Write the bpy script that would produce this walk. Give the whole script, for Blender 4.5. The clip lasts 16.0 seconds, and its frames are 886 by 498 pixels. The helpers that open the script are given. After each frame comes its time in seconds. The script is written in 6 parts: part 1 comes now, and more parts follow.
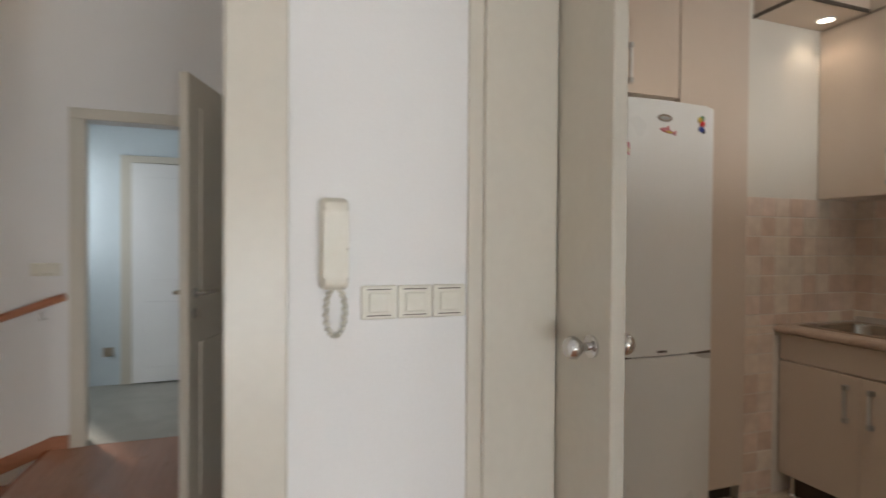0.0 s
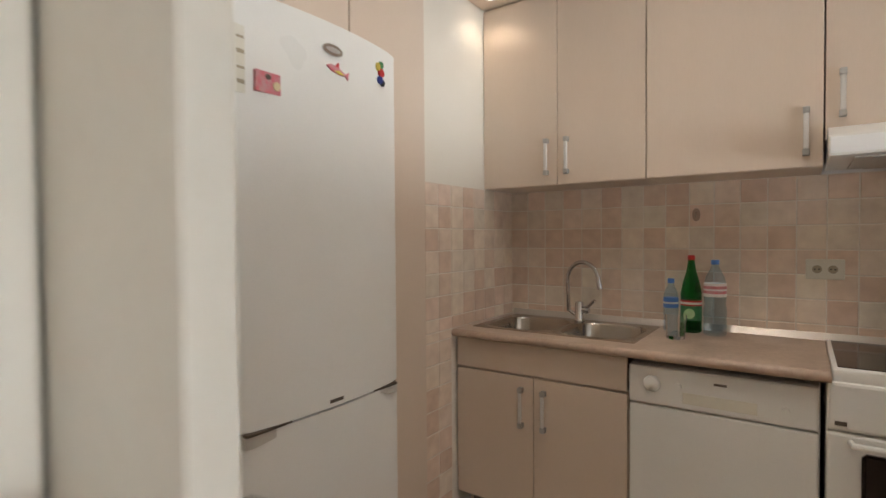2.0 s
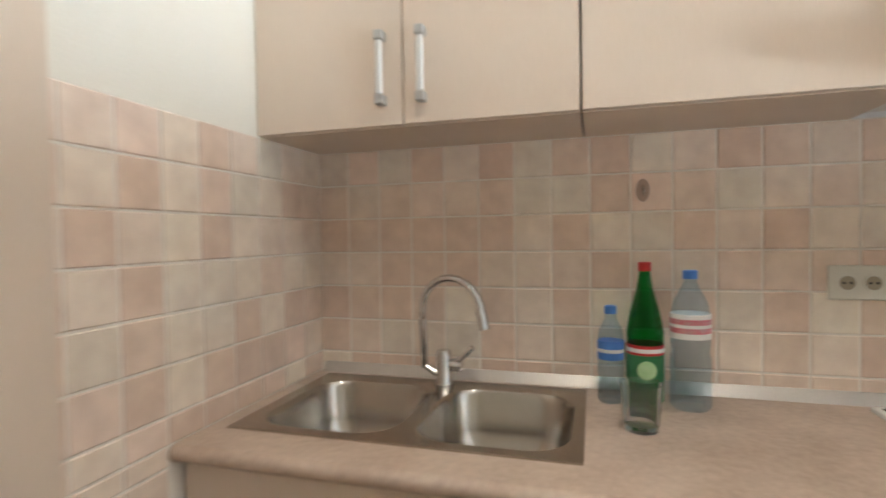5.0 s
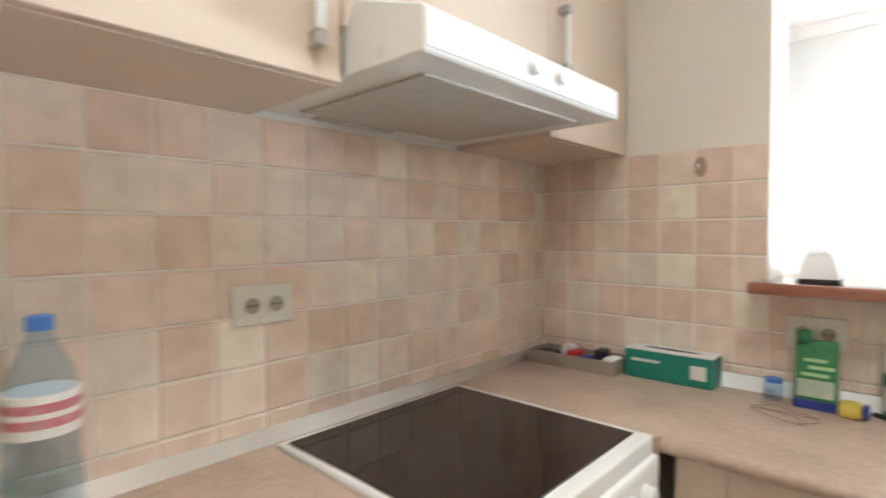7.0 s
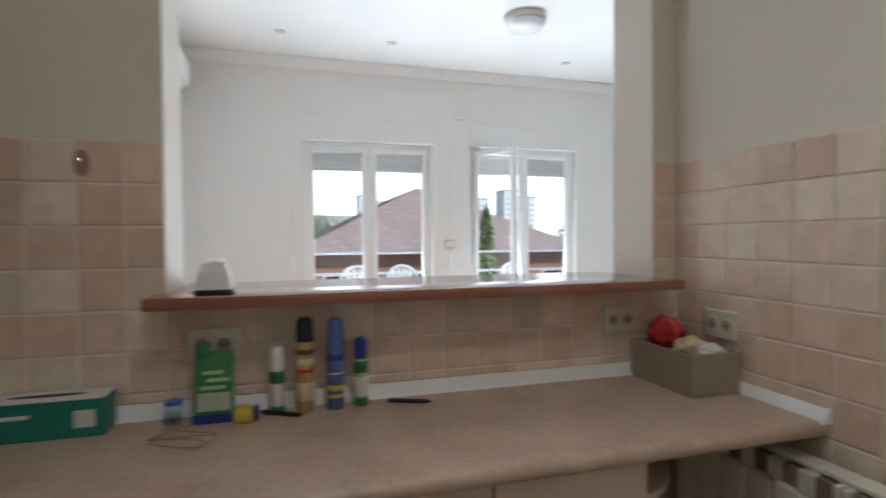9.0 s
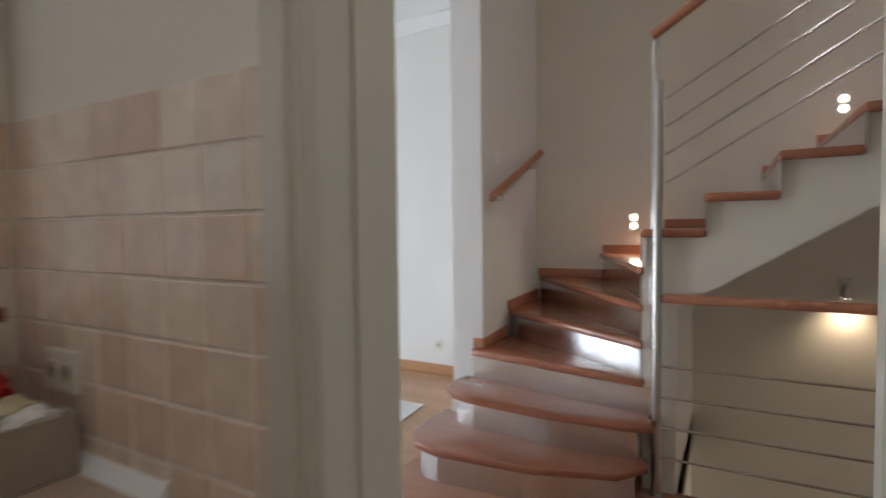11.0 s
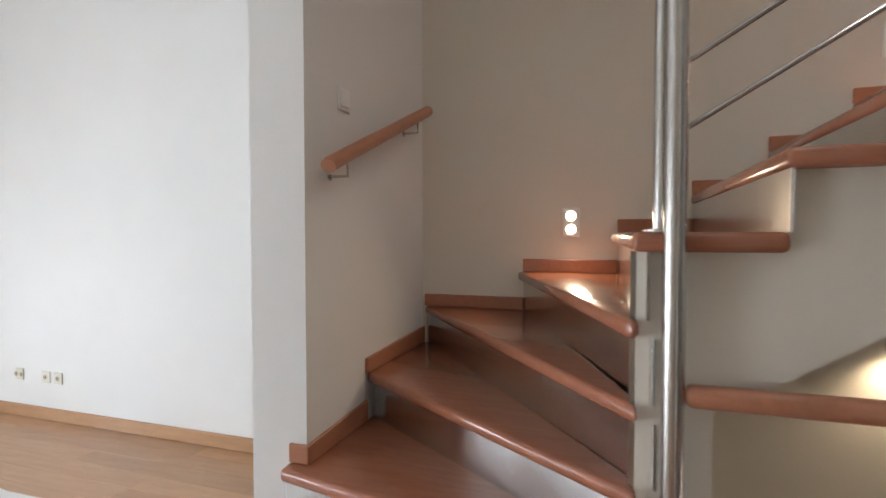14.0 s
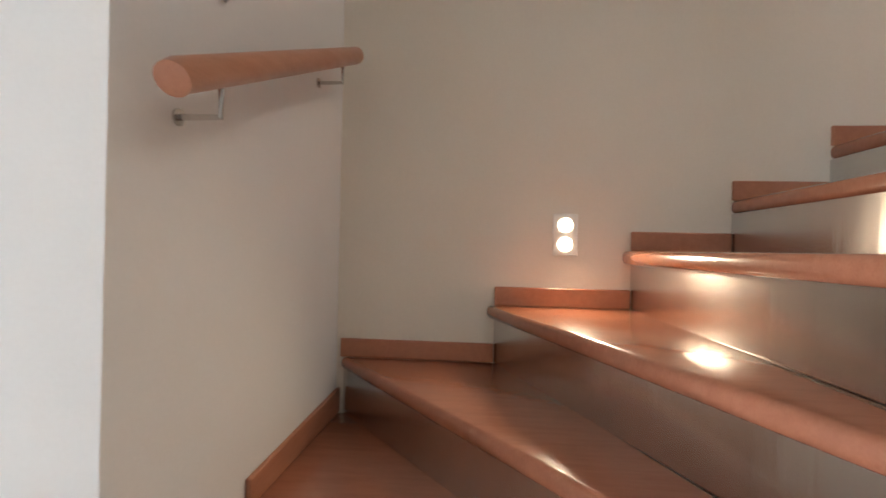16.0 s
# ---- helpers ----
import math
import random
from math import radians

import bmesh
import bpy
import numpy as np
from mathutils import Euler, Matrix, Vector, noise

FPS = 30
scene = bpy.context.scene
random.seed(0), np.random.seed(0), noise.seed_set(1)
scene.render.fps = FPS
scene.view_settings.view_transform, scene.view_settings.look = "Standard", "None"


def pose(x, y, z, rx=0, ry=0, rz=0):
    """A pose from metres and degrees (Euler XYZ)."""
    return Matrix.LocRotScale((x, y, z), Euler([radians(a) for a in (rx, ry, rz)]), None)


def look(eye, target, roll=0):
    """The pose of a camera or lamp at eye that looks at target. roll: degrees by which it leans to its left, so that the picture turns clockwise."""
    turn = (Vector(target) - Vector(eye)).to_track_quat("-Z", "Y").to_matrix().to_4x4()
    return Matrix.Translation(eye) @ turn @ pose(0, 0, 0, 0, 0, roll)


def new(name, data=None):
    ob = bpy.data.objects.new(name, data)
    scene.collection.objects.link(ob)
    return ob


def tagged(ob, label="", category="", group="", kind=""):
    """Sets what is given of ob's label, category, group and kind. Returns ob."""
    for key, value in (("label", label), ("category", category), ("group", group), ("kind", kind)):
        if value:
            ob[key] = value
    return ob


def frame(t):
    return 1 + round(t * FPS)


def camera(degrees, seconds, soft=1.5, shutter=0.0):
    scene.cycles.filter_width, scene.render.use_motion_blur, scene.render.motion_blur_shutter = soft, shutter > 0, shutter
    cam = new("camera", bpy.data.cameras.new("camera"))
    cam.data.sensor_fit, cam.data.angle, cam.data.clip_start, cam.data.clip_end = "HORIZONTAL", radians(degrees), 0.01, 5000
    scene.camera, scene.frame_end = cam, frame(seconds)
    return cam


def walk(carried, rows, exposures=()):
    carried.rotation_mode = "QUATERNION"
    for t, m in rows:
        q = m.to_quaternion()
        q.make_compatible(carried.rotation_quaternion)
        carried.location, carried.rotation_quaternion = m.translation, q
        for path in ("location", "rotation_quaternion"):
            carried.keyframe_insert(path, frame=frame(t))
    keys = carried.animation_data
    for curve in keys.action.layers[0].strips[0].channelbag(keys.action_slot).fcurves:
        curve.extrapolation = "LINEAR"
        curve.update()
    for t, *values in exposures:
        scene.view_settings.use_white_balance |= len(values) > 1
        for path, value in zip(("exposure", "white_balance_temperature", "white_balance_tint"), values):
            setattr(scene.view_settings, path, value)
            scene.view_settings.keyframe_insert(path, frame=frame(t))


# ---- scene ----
cam = camera(81.76, 16.0, shutter=0.5)
# seconds, place, yaw, pitch, roll
PATH = [
    (0, 1.968, -3.134, 1.306, 70.95, -0.74, -0.43),
    (0.3, 1.810, -3.109, 1.311, 63.23, -1.35, 0.26),
    (0.7, 1.672, -3.036, 1.308, 53.22, -1.37, 0.54),
    (1.2, 1.531, -2.854, 1.305, 44.18, -1.35, 0.63),
    (1.7, 1.416, -2.697, 1.312, 37.64, -1.31, 0.66),
    (2, 1.340, -2.584, 1.309, 35.08, -1.27, 0.42),
    (2.5, 1.200, -2.424, 1.317, 33.45, -1.64, 0.70),
    (2.8, 1.139, -2.344, 1.326, 35.10, -2.09, 0.89),
    (3, 1.093, -2.273, 1.334, 36.83, -2.35, 1.20),
    (5.5, 0.791, -1.259, 1.289, 2.41, -1.40, 0.72),
    (6, 0.779, -1.133, 1.308, -15.16, -2.11, 0.41),
    (6.5, 0.803, -1.056, 1.321, -32.18, -2.46, 0.17),
    (7, 0.903, -0.992, 1.313, -47.07, -1.75, 0.32),
    (7.5, 1.013, -0.954, 1.312, -61.76, -1.46, 0.65),
    (8, 1.079, -0.930, 1.311, -77.66, -1.37, 0.38),
    (8.5, 1.090, -0.937, 1.325, -93.03, -1.50, 0.03),
    (9, 1.102, -1.005, 1.319, -106.12, -1.35, 0.40),
    (9.5, 1.142, -1.160, 1.299, -117.29, -1.15, 0.69),
    (10, 1.097, -1.272, 1.323, -127.58, -1.26, 0.44),
    (10.2, 1.107, -1.339, 1.331, -132.43, -1.79, 0.73),
    (12.5, 1.393, -2.429, 1.307, -169.23, -1.21, -0.29),
    (13, 1.462, -2.646, 1.317, -169.14, -1.42, -0.12),
    (13.5, 1.514, -2.952, 1.289, -165.41, -1.09, -0.24),
    (14, 1.601, -3.215, 1.306, -161.51, -1.73, 0.04),
    (14.5, 1.747, -3.430, 1.295, -163.09, -1.45, -0.25),
    (15, 1.864, -3.616, 1.289, -165.79, -0.98, -0.58),
    (15.5, 1.956, -3.857, 1.292, -168.45, -0.54, -0.82),
    (16, 2.042, -4.004, 1.303, -175.00, -0.03, -1.30),
]
EXPOSURES = [(0, -0.62, 6900, 13), (1, -0.56, 6800, 13), (2, 0.0, 6700, 12), (2.5, 0.2, 6600, 12), (3, 0.34, 6450, 11), (5.5, 0.92, 6050, 6),
             (6.5, 1.24, 5950, 6), (7.2, 1.24, 5950, 6), (7.6, 1.08, 5900, 6), (8.0, 0.68, 5900, 8), (8.5, 0.11, 5900, 8), (9, -0.36, 5950, 8),
             (9.5, -0.76, 6050, 8), (10.2, -0.86, 6150, 9), (12.5, -0.44, 6300, 12), (14.5, -0.5, 6450, 11), (15.2, -0.38, 6500, 11), (16, -0.05, 6500, 11)]
walk(cam, [(t, pose(x, y, z, 90 + p, r, yaw)) for t, x, y, z, yaw, p, r in PATH], EXPOSURES)

# ---- world and light ----
world = bpy.data.worlds.new("world")
scene.world = world
world.use_nodes = True
wn = world.node_tree.nodes
sky = wn.new("ShaderNodeTexSky")
sky.sky_type, sky.sun_disc = "NISHITA", False
sky.sun_elevation, sky.sun_rotation = radians(48), radians(200)
sky.air_density, sky.dust_density = 1.0, 1.0
world.node_tree.links.new(sky.outputs[0], wn["Background"].inputs[0])
wn["Background"].inputs[1].default_value = 0.15


def lamp(name, kind, m, energy, colour, **more):
    data = bpy.data.lights.new(name, kind)
    data.energy, data.color = energy, colour
    if kind == "AREA":
        data.shape, data.size, data.size_y = "RECTANGLE", more["w"], more["h"]
    elif kind == "SUN":
        data.angle = more["angle"]
    else:
        data.shadow_soft_size = more.get("soft", 0.03)
        if kind == "SPOT":
            data.spot_size, data.spot_blend = radians(more["cone"]), more.get("blend", 0.6)
    ob = new(name, data)
    ob.matrix_world = m
    return ob


WARM, DAY = (1.0, 0.78, 0.52), (0.82, 0.92, 1.0)
lamp("sun", "SUN", look((-24, -14, 26), (0, 0, 0)), 5.0, (1.0, 0.95, 0.88), angle=radians(6))
for wy in (-1.81, -3.66):
    lamp("window_light", "AREA", look((6.98, wy, 0.48), (0, wy, 0.75)), 140, DAY, w=1.25, h=0.72)
# Unseen lamp added above the stair, where the handrail's shadow implies light; no window.
lamp("upstairs_fill_light", "AREA", look((-0.9, -5.05, 5.35), (2.2, -5.3, 0.9)), 20, (1.0, 0.93, 0.84), w=0.8, h=0.6)
# Added fill lamp that lifts the lower stairwell walls; no window stands there.
lamp("lower_fill_light", "AREA", look((-1.7, -4.95, -1.3), (1.2, -5.3, -0.2)), 32, (1.0, 0.93, 0.84), w=0.9, h=0.8)
lamp("bath_window_light", "AREA", look((-3.1, -4.95, 1.6), (-3.0, -3.0, 1.2)), 13, DAY, w=0.9, h=1.0)

# ---- materials ----


def material(name, a, b=None, rough=0.5, metal=0.0, scale=6.0, grain=60.0, bump=0.05, stretch=(1, 1, 1), spread=0.0, coat=0.0, ior=1.45):
    """Two colours mixed by coarse and fine noise, with fine relief; spread varies the value from object to object."""
    m = bpy.data.materials.new(name)
    m.use_nodes = True
    t = m.node_tree
    n, k = t.nodes, t.links.new
    bsdf = n["Principled BSDF"]
    b = b or tuple(c * 0.86 for c in a)
    co, mp = n.new("ShaderNodeTexCoord"), n.new("ShaderNodeMapping")
    mp.inputs["Scale"].default_value = stretch
    k(co.outputs["Object"], mp.inputs[0])
    big, fine = n.new("ShaderNodeTexNoise"), n.new("ShaderNodeTexNoise")
    big.inputs["Scale"].default_value, fine.inputs["Scale"].default_value = scale, grain
    big.inputs["Detail"].default_value = fine.inputs["Detail"].default_value = 3
    k(mp.outputs[0], big.inputs["Vector"])
    k(mp.outputs[0], fine.inputs["Vector"])
    add = n.new("ShaderNodeMath")
    add.operation = "MULTIPLY_ADD"
    add.inputs[1].default_value = 0.6
    half = n.new("ShaderNodeMath")
    half.operation = "MULTIPLY"
    half.inputs[1].default_value = 0.4
    k(fine.outputs[0], half.inputs[0])
    k(big.outputs[0], add.inputs[0])
    k(half.outputs[0], add.inputs[2])
    ramp = n.new("ShaderNodeValToRGB")
    ramp.color_ramp.elements[0].position, ramp.color_ramp.elements[1].position = 0.32, 0.68
    ramp.color_ramp.elements[0].color, ramp.color_ramp.elements[1].color = (*a, 1), (*b, 1)
    k(add.outputs[0], ramp.inputs[0])
    colour = ramp.outputs[0]
    if spread:
        info, rng, hsv = n.new("ShaderNodeObjectInfo"), n.new("ShaderNodeMapRange"), n.new("ShaderNodeHueSaturation")
        rng.inputs["To Min"].default_value, rng.inputs["To Max"].default_value = 1 - spread, 1 + spread
        k(info.outputs["Random"], rng.inputs["Value"])
        k(rng.outputs[0], hsv.inputs["Value"])
        k(colour, hsv.inputs["Color"])
        colour = hsv.outputs[0]
    k(colour, bsdf.inputs["Base Color"])
    rr = n.new("ShaderNodeMapRange")
    rr.inputs["To Min"].default_value, rr.inputs["To Max"].default_value = max(rough - 0.07, 0.03), min(rough + 0.07, 1)
    k(big.outputs[0], rr.inputs["Value"])
    k(rr.outputs[0], bsdf.inputs["Roughness"])
    bsdf.inputs["Metallic"].default_value = metal
    bsdf.inputs["IOR"].default_value = ior
    bsdf.inputs["Coat Weight"].default_value = coat
    bsdf.inputs["Coat Roughness"].default_value = 0.12
    if bump:
        bp = n.new("ShaderNodeBump")
        bp.inputs["Strength"].default_value, bp.inputs["Distance"].default_value = bump, 0.01
        k(fine.outputs[0], bp.inputs["Height"])
        k(bp.outputs[0], bsdf.inputs["Normal"])
    return m


def glassy(name, colour, rough=0.02, ior=1.45):
    m = bpy.data.materials.new(name)
    m.use_nodes = True
    b = m.node_tree.nodes["Principled BSDF"]
    b.inputs["Base Color"].default_value = (*colour, 1)
    b.inputs["Roughness"].default_value, b.inputs["IOR"].default_value = rough, ior
    b.inputs["Transmission Weight"].default_value = 1
    return m


def thin_plastic(name, colour):
    """A thin clear wall: tinted, with gloss that grows towards the rim."""
    m = bpy.data.materials.new(name)
    m.use_nodes = True
    n, k = m.node_tree.nodes, m.node_tree.links.new
    n.remove(n["Principled BSDF"])
    clear, gloss, mix, fres = n.new("ShaderNodeBsdfTransparent"), n.new("ShaderNodeBsdfGlossy"), n.new("ShaderNodeMixShader"), n.new("ShaderNodeLayerWeight")
    clear.inputs[0].default_value = (*colour, 1)
    gloss.inputs["Roughness"].default_value = 0.06
    fres.inputs["Blend"].default_value = 0.3
    half = n.new("ShaderNodeMath")
    half.operation = "MULTIPLY"
    half.inputs[1].default_value = 0.35
    k(fres.outputs["Facing"], half.inputs[0])
    k(half.outputs[0], mix.inputs[0])
    k(clear.outputs[0], mix.inputs[1])
    k(gloss.outputs[0], mix.inputs[2])
    k(mix.outputs[0], n["Material Output"].inputs[0])
    return m


def glowing(name, colour, strength):
    m = bpy.data.materials.new(name)
    m.use_nodes = True
    b = m.node_tree.nodes["Principled BSDF"]
    b.inputs["Emission Color"].default_value, b.inputs["Emission Strength"].default_value = (*colour, 1), strength
    return m


def tile_material(name, tones):
    """Glazed stone-look tiles: each object takes one of the tones, clouded and speckled."""
    m = material(name, (0.5, 0.4, 0.33), rough=0.21, scale=14, grain=60, bump=0.05)
    t = m.node_tree
    n, k = t.nodes, t.links.new
    bsdf = n["Principled BSDF"]
    info, ramp = n.new("ShaderNodeObjectInfo"), n.new("ShaderNodeValToRGB")
    e = ramp.color_ramp.elements
    while len(e) < len(tones):
        e.new(0.5)
    for i, c in enumerate(tones):
        e[i].position, e[i].color = i / len(tones), (*c, 1)
    k(info.outputs["Random"], ramp.inputs[0])
    mix = n.new("ShaderNodeMix")
    mix.data_type, mix.blend_type = "RGBA", "MULTIPLY"
    mix.inputs["Factor"].default_value = 1
    cloud, cr = n.new("ShaderNodeTexNoise"), n.new("ShaderNodeValToRGB")
    cloud.inputs["Scale"].default_value, cloud.inputs["Detail"].default_value = 16, 5
    pos = n.new("ShaderNodeNewGeometry")
    k(pos.outputs["Position"], cloud.inputs["Vector"])
    cr.color_ramp.elements[0].position, cr.color_ramp.elements[1].position = 0.3, 0.7
    cr.color_ramp.elements[0].color, cr.color_ramp.elements[1].color = (0.93, 0.89, 0.87, 1), (1.1, 1.09, 1.08, 1)
    k(cloud.outputs[0], cr.inputs[0])
    k(ramp.outputs[0], mix.inputs["A"])
    k(cr.outputs[0], mix.inputs["B"])
    k(mix.outputs["Result"], bsdf.inputs["Base Color"])
    return m


PAINT = material("white_wall_paint", (0.80, 0.79, 0.77), (0.765, 0.755, 0.735), rough=0.85, scale=2.5, grain=140, bump=0.06)
CREAM = material("cream_wall_paint", (0.80, 0.75, 0.66), (0.76, 0.71, 0.62), rough=0.8, scale=2.5, grain=140, bump=0.06)
CEIL = material("ceiling_paint", (0.84, 0.84, 0.83), (0.81, 0.81, 0.80), rough=0.9, scale=2, grain=120, bump=0.04)
TRIM = material("cream_gloss_paint", (0.65, 0.61, 0.525), (0.61, 0.57, 0.49), rough=0.32, scale=3, grain=40, bump=0.03)
WHITE = material("white_enamel", (0.80, 0.79, 0.75), (0.76, 0.75, 0.71), rough=0.3, scale=4, grain=200, bump=0.015)
PVC = material("white_plastic", (0.85, 0.85, 0.84), (0.82, 0.82, 0.81), rough=0.35, scale=5, grain=90, bump=0.01)
IVORY = material("ivory_plastic", (0.72, 0.69, 0.60), (0.68, 0.65, 0.55), rough=0.4, scale=20, grain=90, bump=0.01)
LAM = material("beige_laminate", (0.69, 0.568, 0.46), (0.655, 0.534, 0.427), rough=0.42, scale=3, grain=300, bump=0.03, stretch=(1, 1, 0.12))
EDGESHADE = material("dark_edge_and_shade", (0.10, 0.075, 0.055), rough=0.6, bump=0)
TOP = material("mottled_worktop", (0.56, 0.43, 0.335), (0.385, 0.28, 0.208), rough=0.36, scale=7, grain=55, bump=0.04)
TILE = tile_material("pink_beige_tile", [(0.75, 0.62, 0.515), (0.83, 0.73, 0.615), (0.68, 0.515, 0.41), (0.80, 0.67, 0.555), (0.85, 0.78, 0.655), (0.71, 0.55, 0.44), (0.74, 0.68, 0.575), (0.80, 0.64, 0.535), (0.73, 0.57, 0.455)])
GROUT = material("tile_grout", (0.84, 0.77, 0.68), rough=0.9, scale=20, grain=120, bump=0.1)
FLTILE = material("floor_tile", (0.55, 0.44, 0.33), (0.48, 0.38, 0.28), rough=0.35, scale=8, grain=60, bump=0.05, spread=0.06)
CHERRY = material("varnished_cherry", (0.37, 0.143, 0.082), (0.305, 0.112, 0.063), rough=0.22, scale=5, grain=28, bump=0.01, stretch=(1, 9, 9), coat=0.3, spread=0.05)
CHERRYB = material("varnished_beech_rail", (0.46, 0.20, 0.115), (0.38, 0.155, 0.085), rough=0.35, scale=5, grain=30, bump=0.03, stretch=(9, 1, 9), coat=0.2)
OAK = material("oak_parquet", (0.49, 0.28, 0.15), (0.41, 0.22, 0.11), rough=0.34, scale=4, grain=26, bump=0.04, stretch=(1, 9, 9), spread=0.13, coat=0.2)
LACQUER = material("lacquered_cherry", (0.34, 0.13, 0.075), (0.28, 0.10, 0.056), rough=0.11, scale=5, grain=28, bump=0.004, stretch=(9, 1, 9), coat=0.9, ior=1.55)
HALLWOOD = material("red_oiled_parquet", (0.43, 0.205, 0.12), (0.35, 0.155, 0.088), rough=0.3, scale=4, grain=26, bump=0.03, stretch=(1, 9, 9), spread=0.10, coat=0.2)
STEEL = material("brushed_steel", (0.62, 0.61, 0.59), (0.55, 0.54, 0.52), rough=0.24, metal=1, scale=4, grain=160, bump=0.05, stretch=(1, 1, 14))
SINKST = material("sink_steel", (0.46, 0.42, 0.37), (0.39, 0.355, 0.31), rough=0.24, metal=1, scale=6, grain=120, bump=0.02)
RISER = material("brushed_riser_steel", (0.70, 0.69, 0.68), (0.60, 0.59, 0.58), rough=0.2, metal=1, scale=2.5, grain=13, bump=0.12, stretch=(1, 1, 0.06))
tn = RISER.node_tree.nodes.new("ShaderNodeTangent")
tn.direction_type, tn.axis = "RADIAL", "Z"
RISER.node_tree.links.new(tn.outputs[0], RISER.node_tree.nodes["Principled BSDF"].inputs["Tangent"])
RISER.node_tree.nodes["Principled BSDF"].inputs["Anisotropic"].default_value = 0.85
RISER.node_tree.nodes["Principled BSDF"].inputs["Anisotropic Rotation"].default_value = 0.25
CHROME = material("chrome", (0.66, 0.65, 0.64), rough=0.08, metal=1, scale=6, bump=0)
ALU = material("aluminium_strip", (0.56, 0.55, 0.53), rough=0.5, metal=1, scale=8, grain=200, bump=0.02)
SATIN = material("satin_silver", (0.80, 0.79, 0.77), (0.74, 0.73, 0.71), rough=0.42, metal=0.75, scale=9, grain=220, bump=0.02)
STRIPM = material("beige_metal_strip", (0.52, 0.47, 0.41), (0.46, 0.41, 0.36), rough=0.38, metal=0.5, scale=8, grain=200, bump=0.02)
BLACK = material("black_plastic", (0.02, 0.02, 0.02), rough=0.4, bump=0.01)
HOB = material("black_hob_glass", (0.022, 0.014, 0.011), (0.016, 0.01, 0.008), rough=0.06, bump=0)
VENTSHADE = material("radiator_vent_shade", (0.24, 0.20, 0.15), rough=0.8, bump=0)
HOOKC = material("pink_brown_plastic", (0.42, 0.29, 0.22), (0.36, 0.25, 0.19), rough=0.35, bump=0)
DARK = material("shadow_gap", (0.05, 0.04, 0.03), rough=0.8, bump=0)
FILTER = material("grey_filter_mesh", (0.60, 0.57, 0.52), (0.5, 0.475, 0.43), rough=0.5, metal=0.2, scale=30, grain=400, bump=0.3)
CLOTH = material("white_dust_sheet", (0.82, 0.80, 0.77), (0.75, 0.73, 0.70), rough=0.9, scale=4, grain=60, bump=0.25)
BASKET = material("grey_felt_box", (0.39, 0.33, 0.26), (0.32, 0.27, 0.21), rough=0.9, scale=12, grain=200, bump=0.3)
GLASS = glassy("clear_glass", (1, 1, 1), 0.0)
PET = thin_plastic("clear_bottle", (0.80, 0.90, 0.97))
GREENG = thin_plastic("green_bottle", (0.10, 0.52, 0.20))
WATER_CAP = material("blue_cap", (0.08, 0.22, 0.6), rough=0.4, bump=0)
RED = material("red_plastic", (0.55, 0.03, 0.03), (0.42, 0.02, 0.02), rough=0.4, bump=0.05)
PINKRED = material("pink_red_print", (0.62, 0.12, 0.16), (0.5, 0.3, 0.3), rough=0.4, scale=60, bump=0)
BLUE = material("blue_tin", (0.12, 0.17, 0.42), (0.09, 0.13, 0.33), rough=0.3, bump=0.01)
DEEPBLUE = material("deep_blue_plastic", (0.03, 0.05, 0.25), rough=0.4, bump=0.01)
TAN = material("tan_tin", (0.50, 0.32, 0.16), (0.42, 0.24, 0.10), rough=0.3, scale=12, bump=0.01)
GREEN = material("green_pack", (0.03, 0.16, 0.06), (0.05, 0.22, 0.08), rough=0.4, scale=20, bump=0.02)
TEAL = material("teal_card", (0.02, 0.20, 0.15), (0.025, 0.24, 0.18), rough=0.5, scale=10, bump=0.02)
YELLOW = material("yellow_plastic", (0.62, 0.48, 0.08), rough=0.4, bump=0.01)
WELL = material("socket_well", (0.40, 0.34, 0.24), rough=0.5, bump=0)
LABELW = material("white_label", (0.8, 0.78, 0.74), rough=0.5, bump=0)
PALEGREEN = material("pale_green_label", (0.45, 0.62, 0.35), (0.3, 0.5, 0.22), rough=0.45, scale=40, bump=0)
PALEPRINT = material("pale_printed_film", (0.50, 0.52, 0.42), (0.30, 0.38, 0.26), rough=0.4, scale=35, grain=120, bump=0)
PAPER = material("cream_paper", (0.70, 0.62, 0.40), (0.6, 0.5, 0.3), rough=0.8, scale=30, bump=0.1)
GREYFLOOR = material("grey_stone_floor", (0.34, 0.35, 0.33), (0.28, 0.29, 0.27), rough=0.4, scale=5, bump=0.04)
BATHFLOOR = material("grey_beige_stone_floor", (0.42, 0.41, 0.36), (0.35, 0.34, 0.30), rough=0.4, scale=5, bump=0.04)
BATHWALL = material("pale_blue_paint", (0.66, 0.74, 0.78), (0.62, 0.70, 0.74), rough=0.7, bump=0.03)
ROOF = material("clay_roof_tiles", (0.47, 0.395, 0.385), (0.27, 0.215, 0.21), rough=0.85, scale=2.2, grain=5, bump=0.3, stretch=(1, 1, 6))
FACADE = material("pale_render", (0.62, 0.60, 0.58), (0.55, 0.53, 0.52), rough=0.9, scale=0.6, grain=5, bump=0.05)
BRICKISH = material("brick_red_render", (0.38, 0.18, 0.13), (0.3, 0.14, 0.10), rough=0.9, scale=2, grain=20, bump=0.1)
GROUND = material("far_ground", (0.16, 0.17, 0.12), (0.10, 0.12, 0.08), rough=0.95, scale=0.05, grain=0.6, bump=0)
LEAF = material("leaves", (0.15, 0.21, 0.08), (0.24, 0.28, 0.12), rough=0.7, scale=0.8, grain=6, bump=0.05)
BARK = material("bark", (0.12, 0.08, 0.05), rough=0.9, scale=8, bump=0.3)
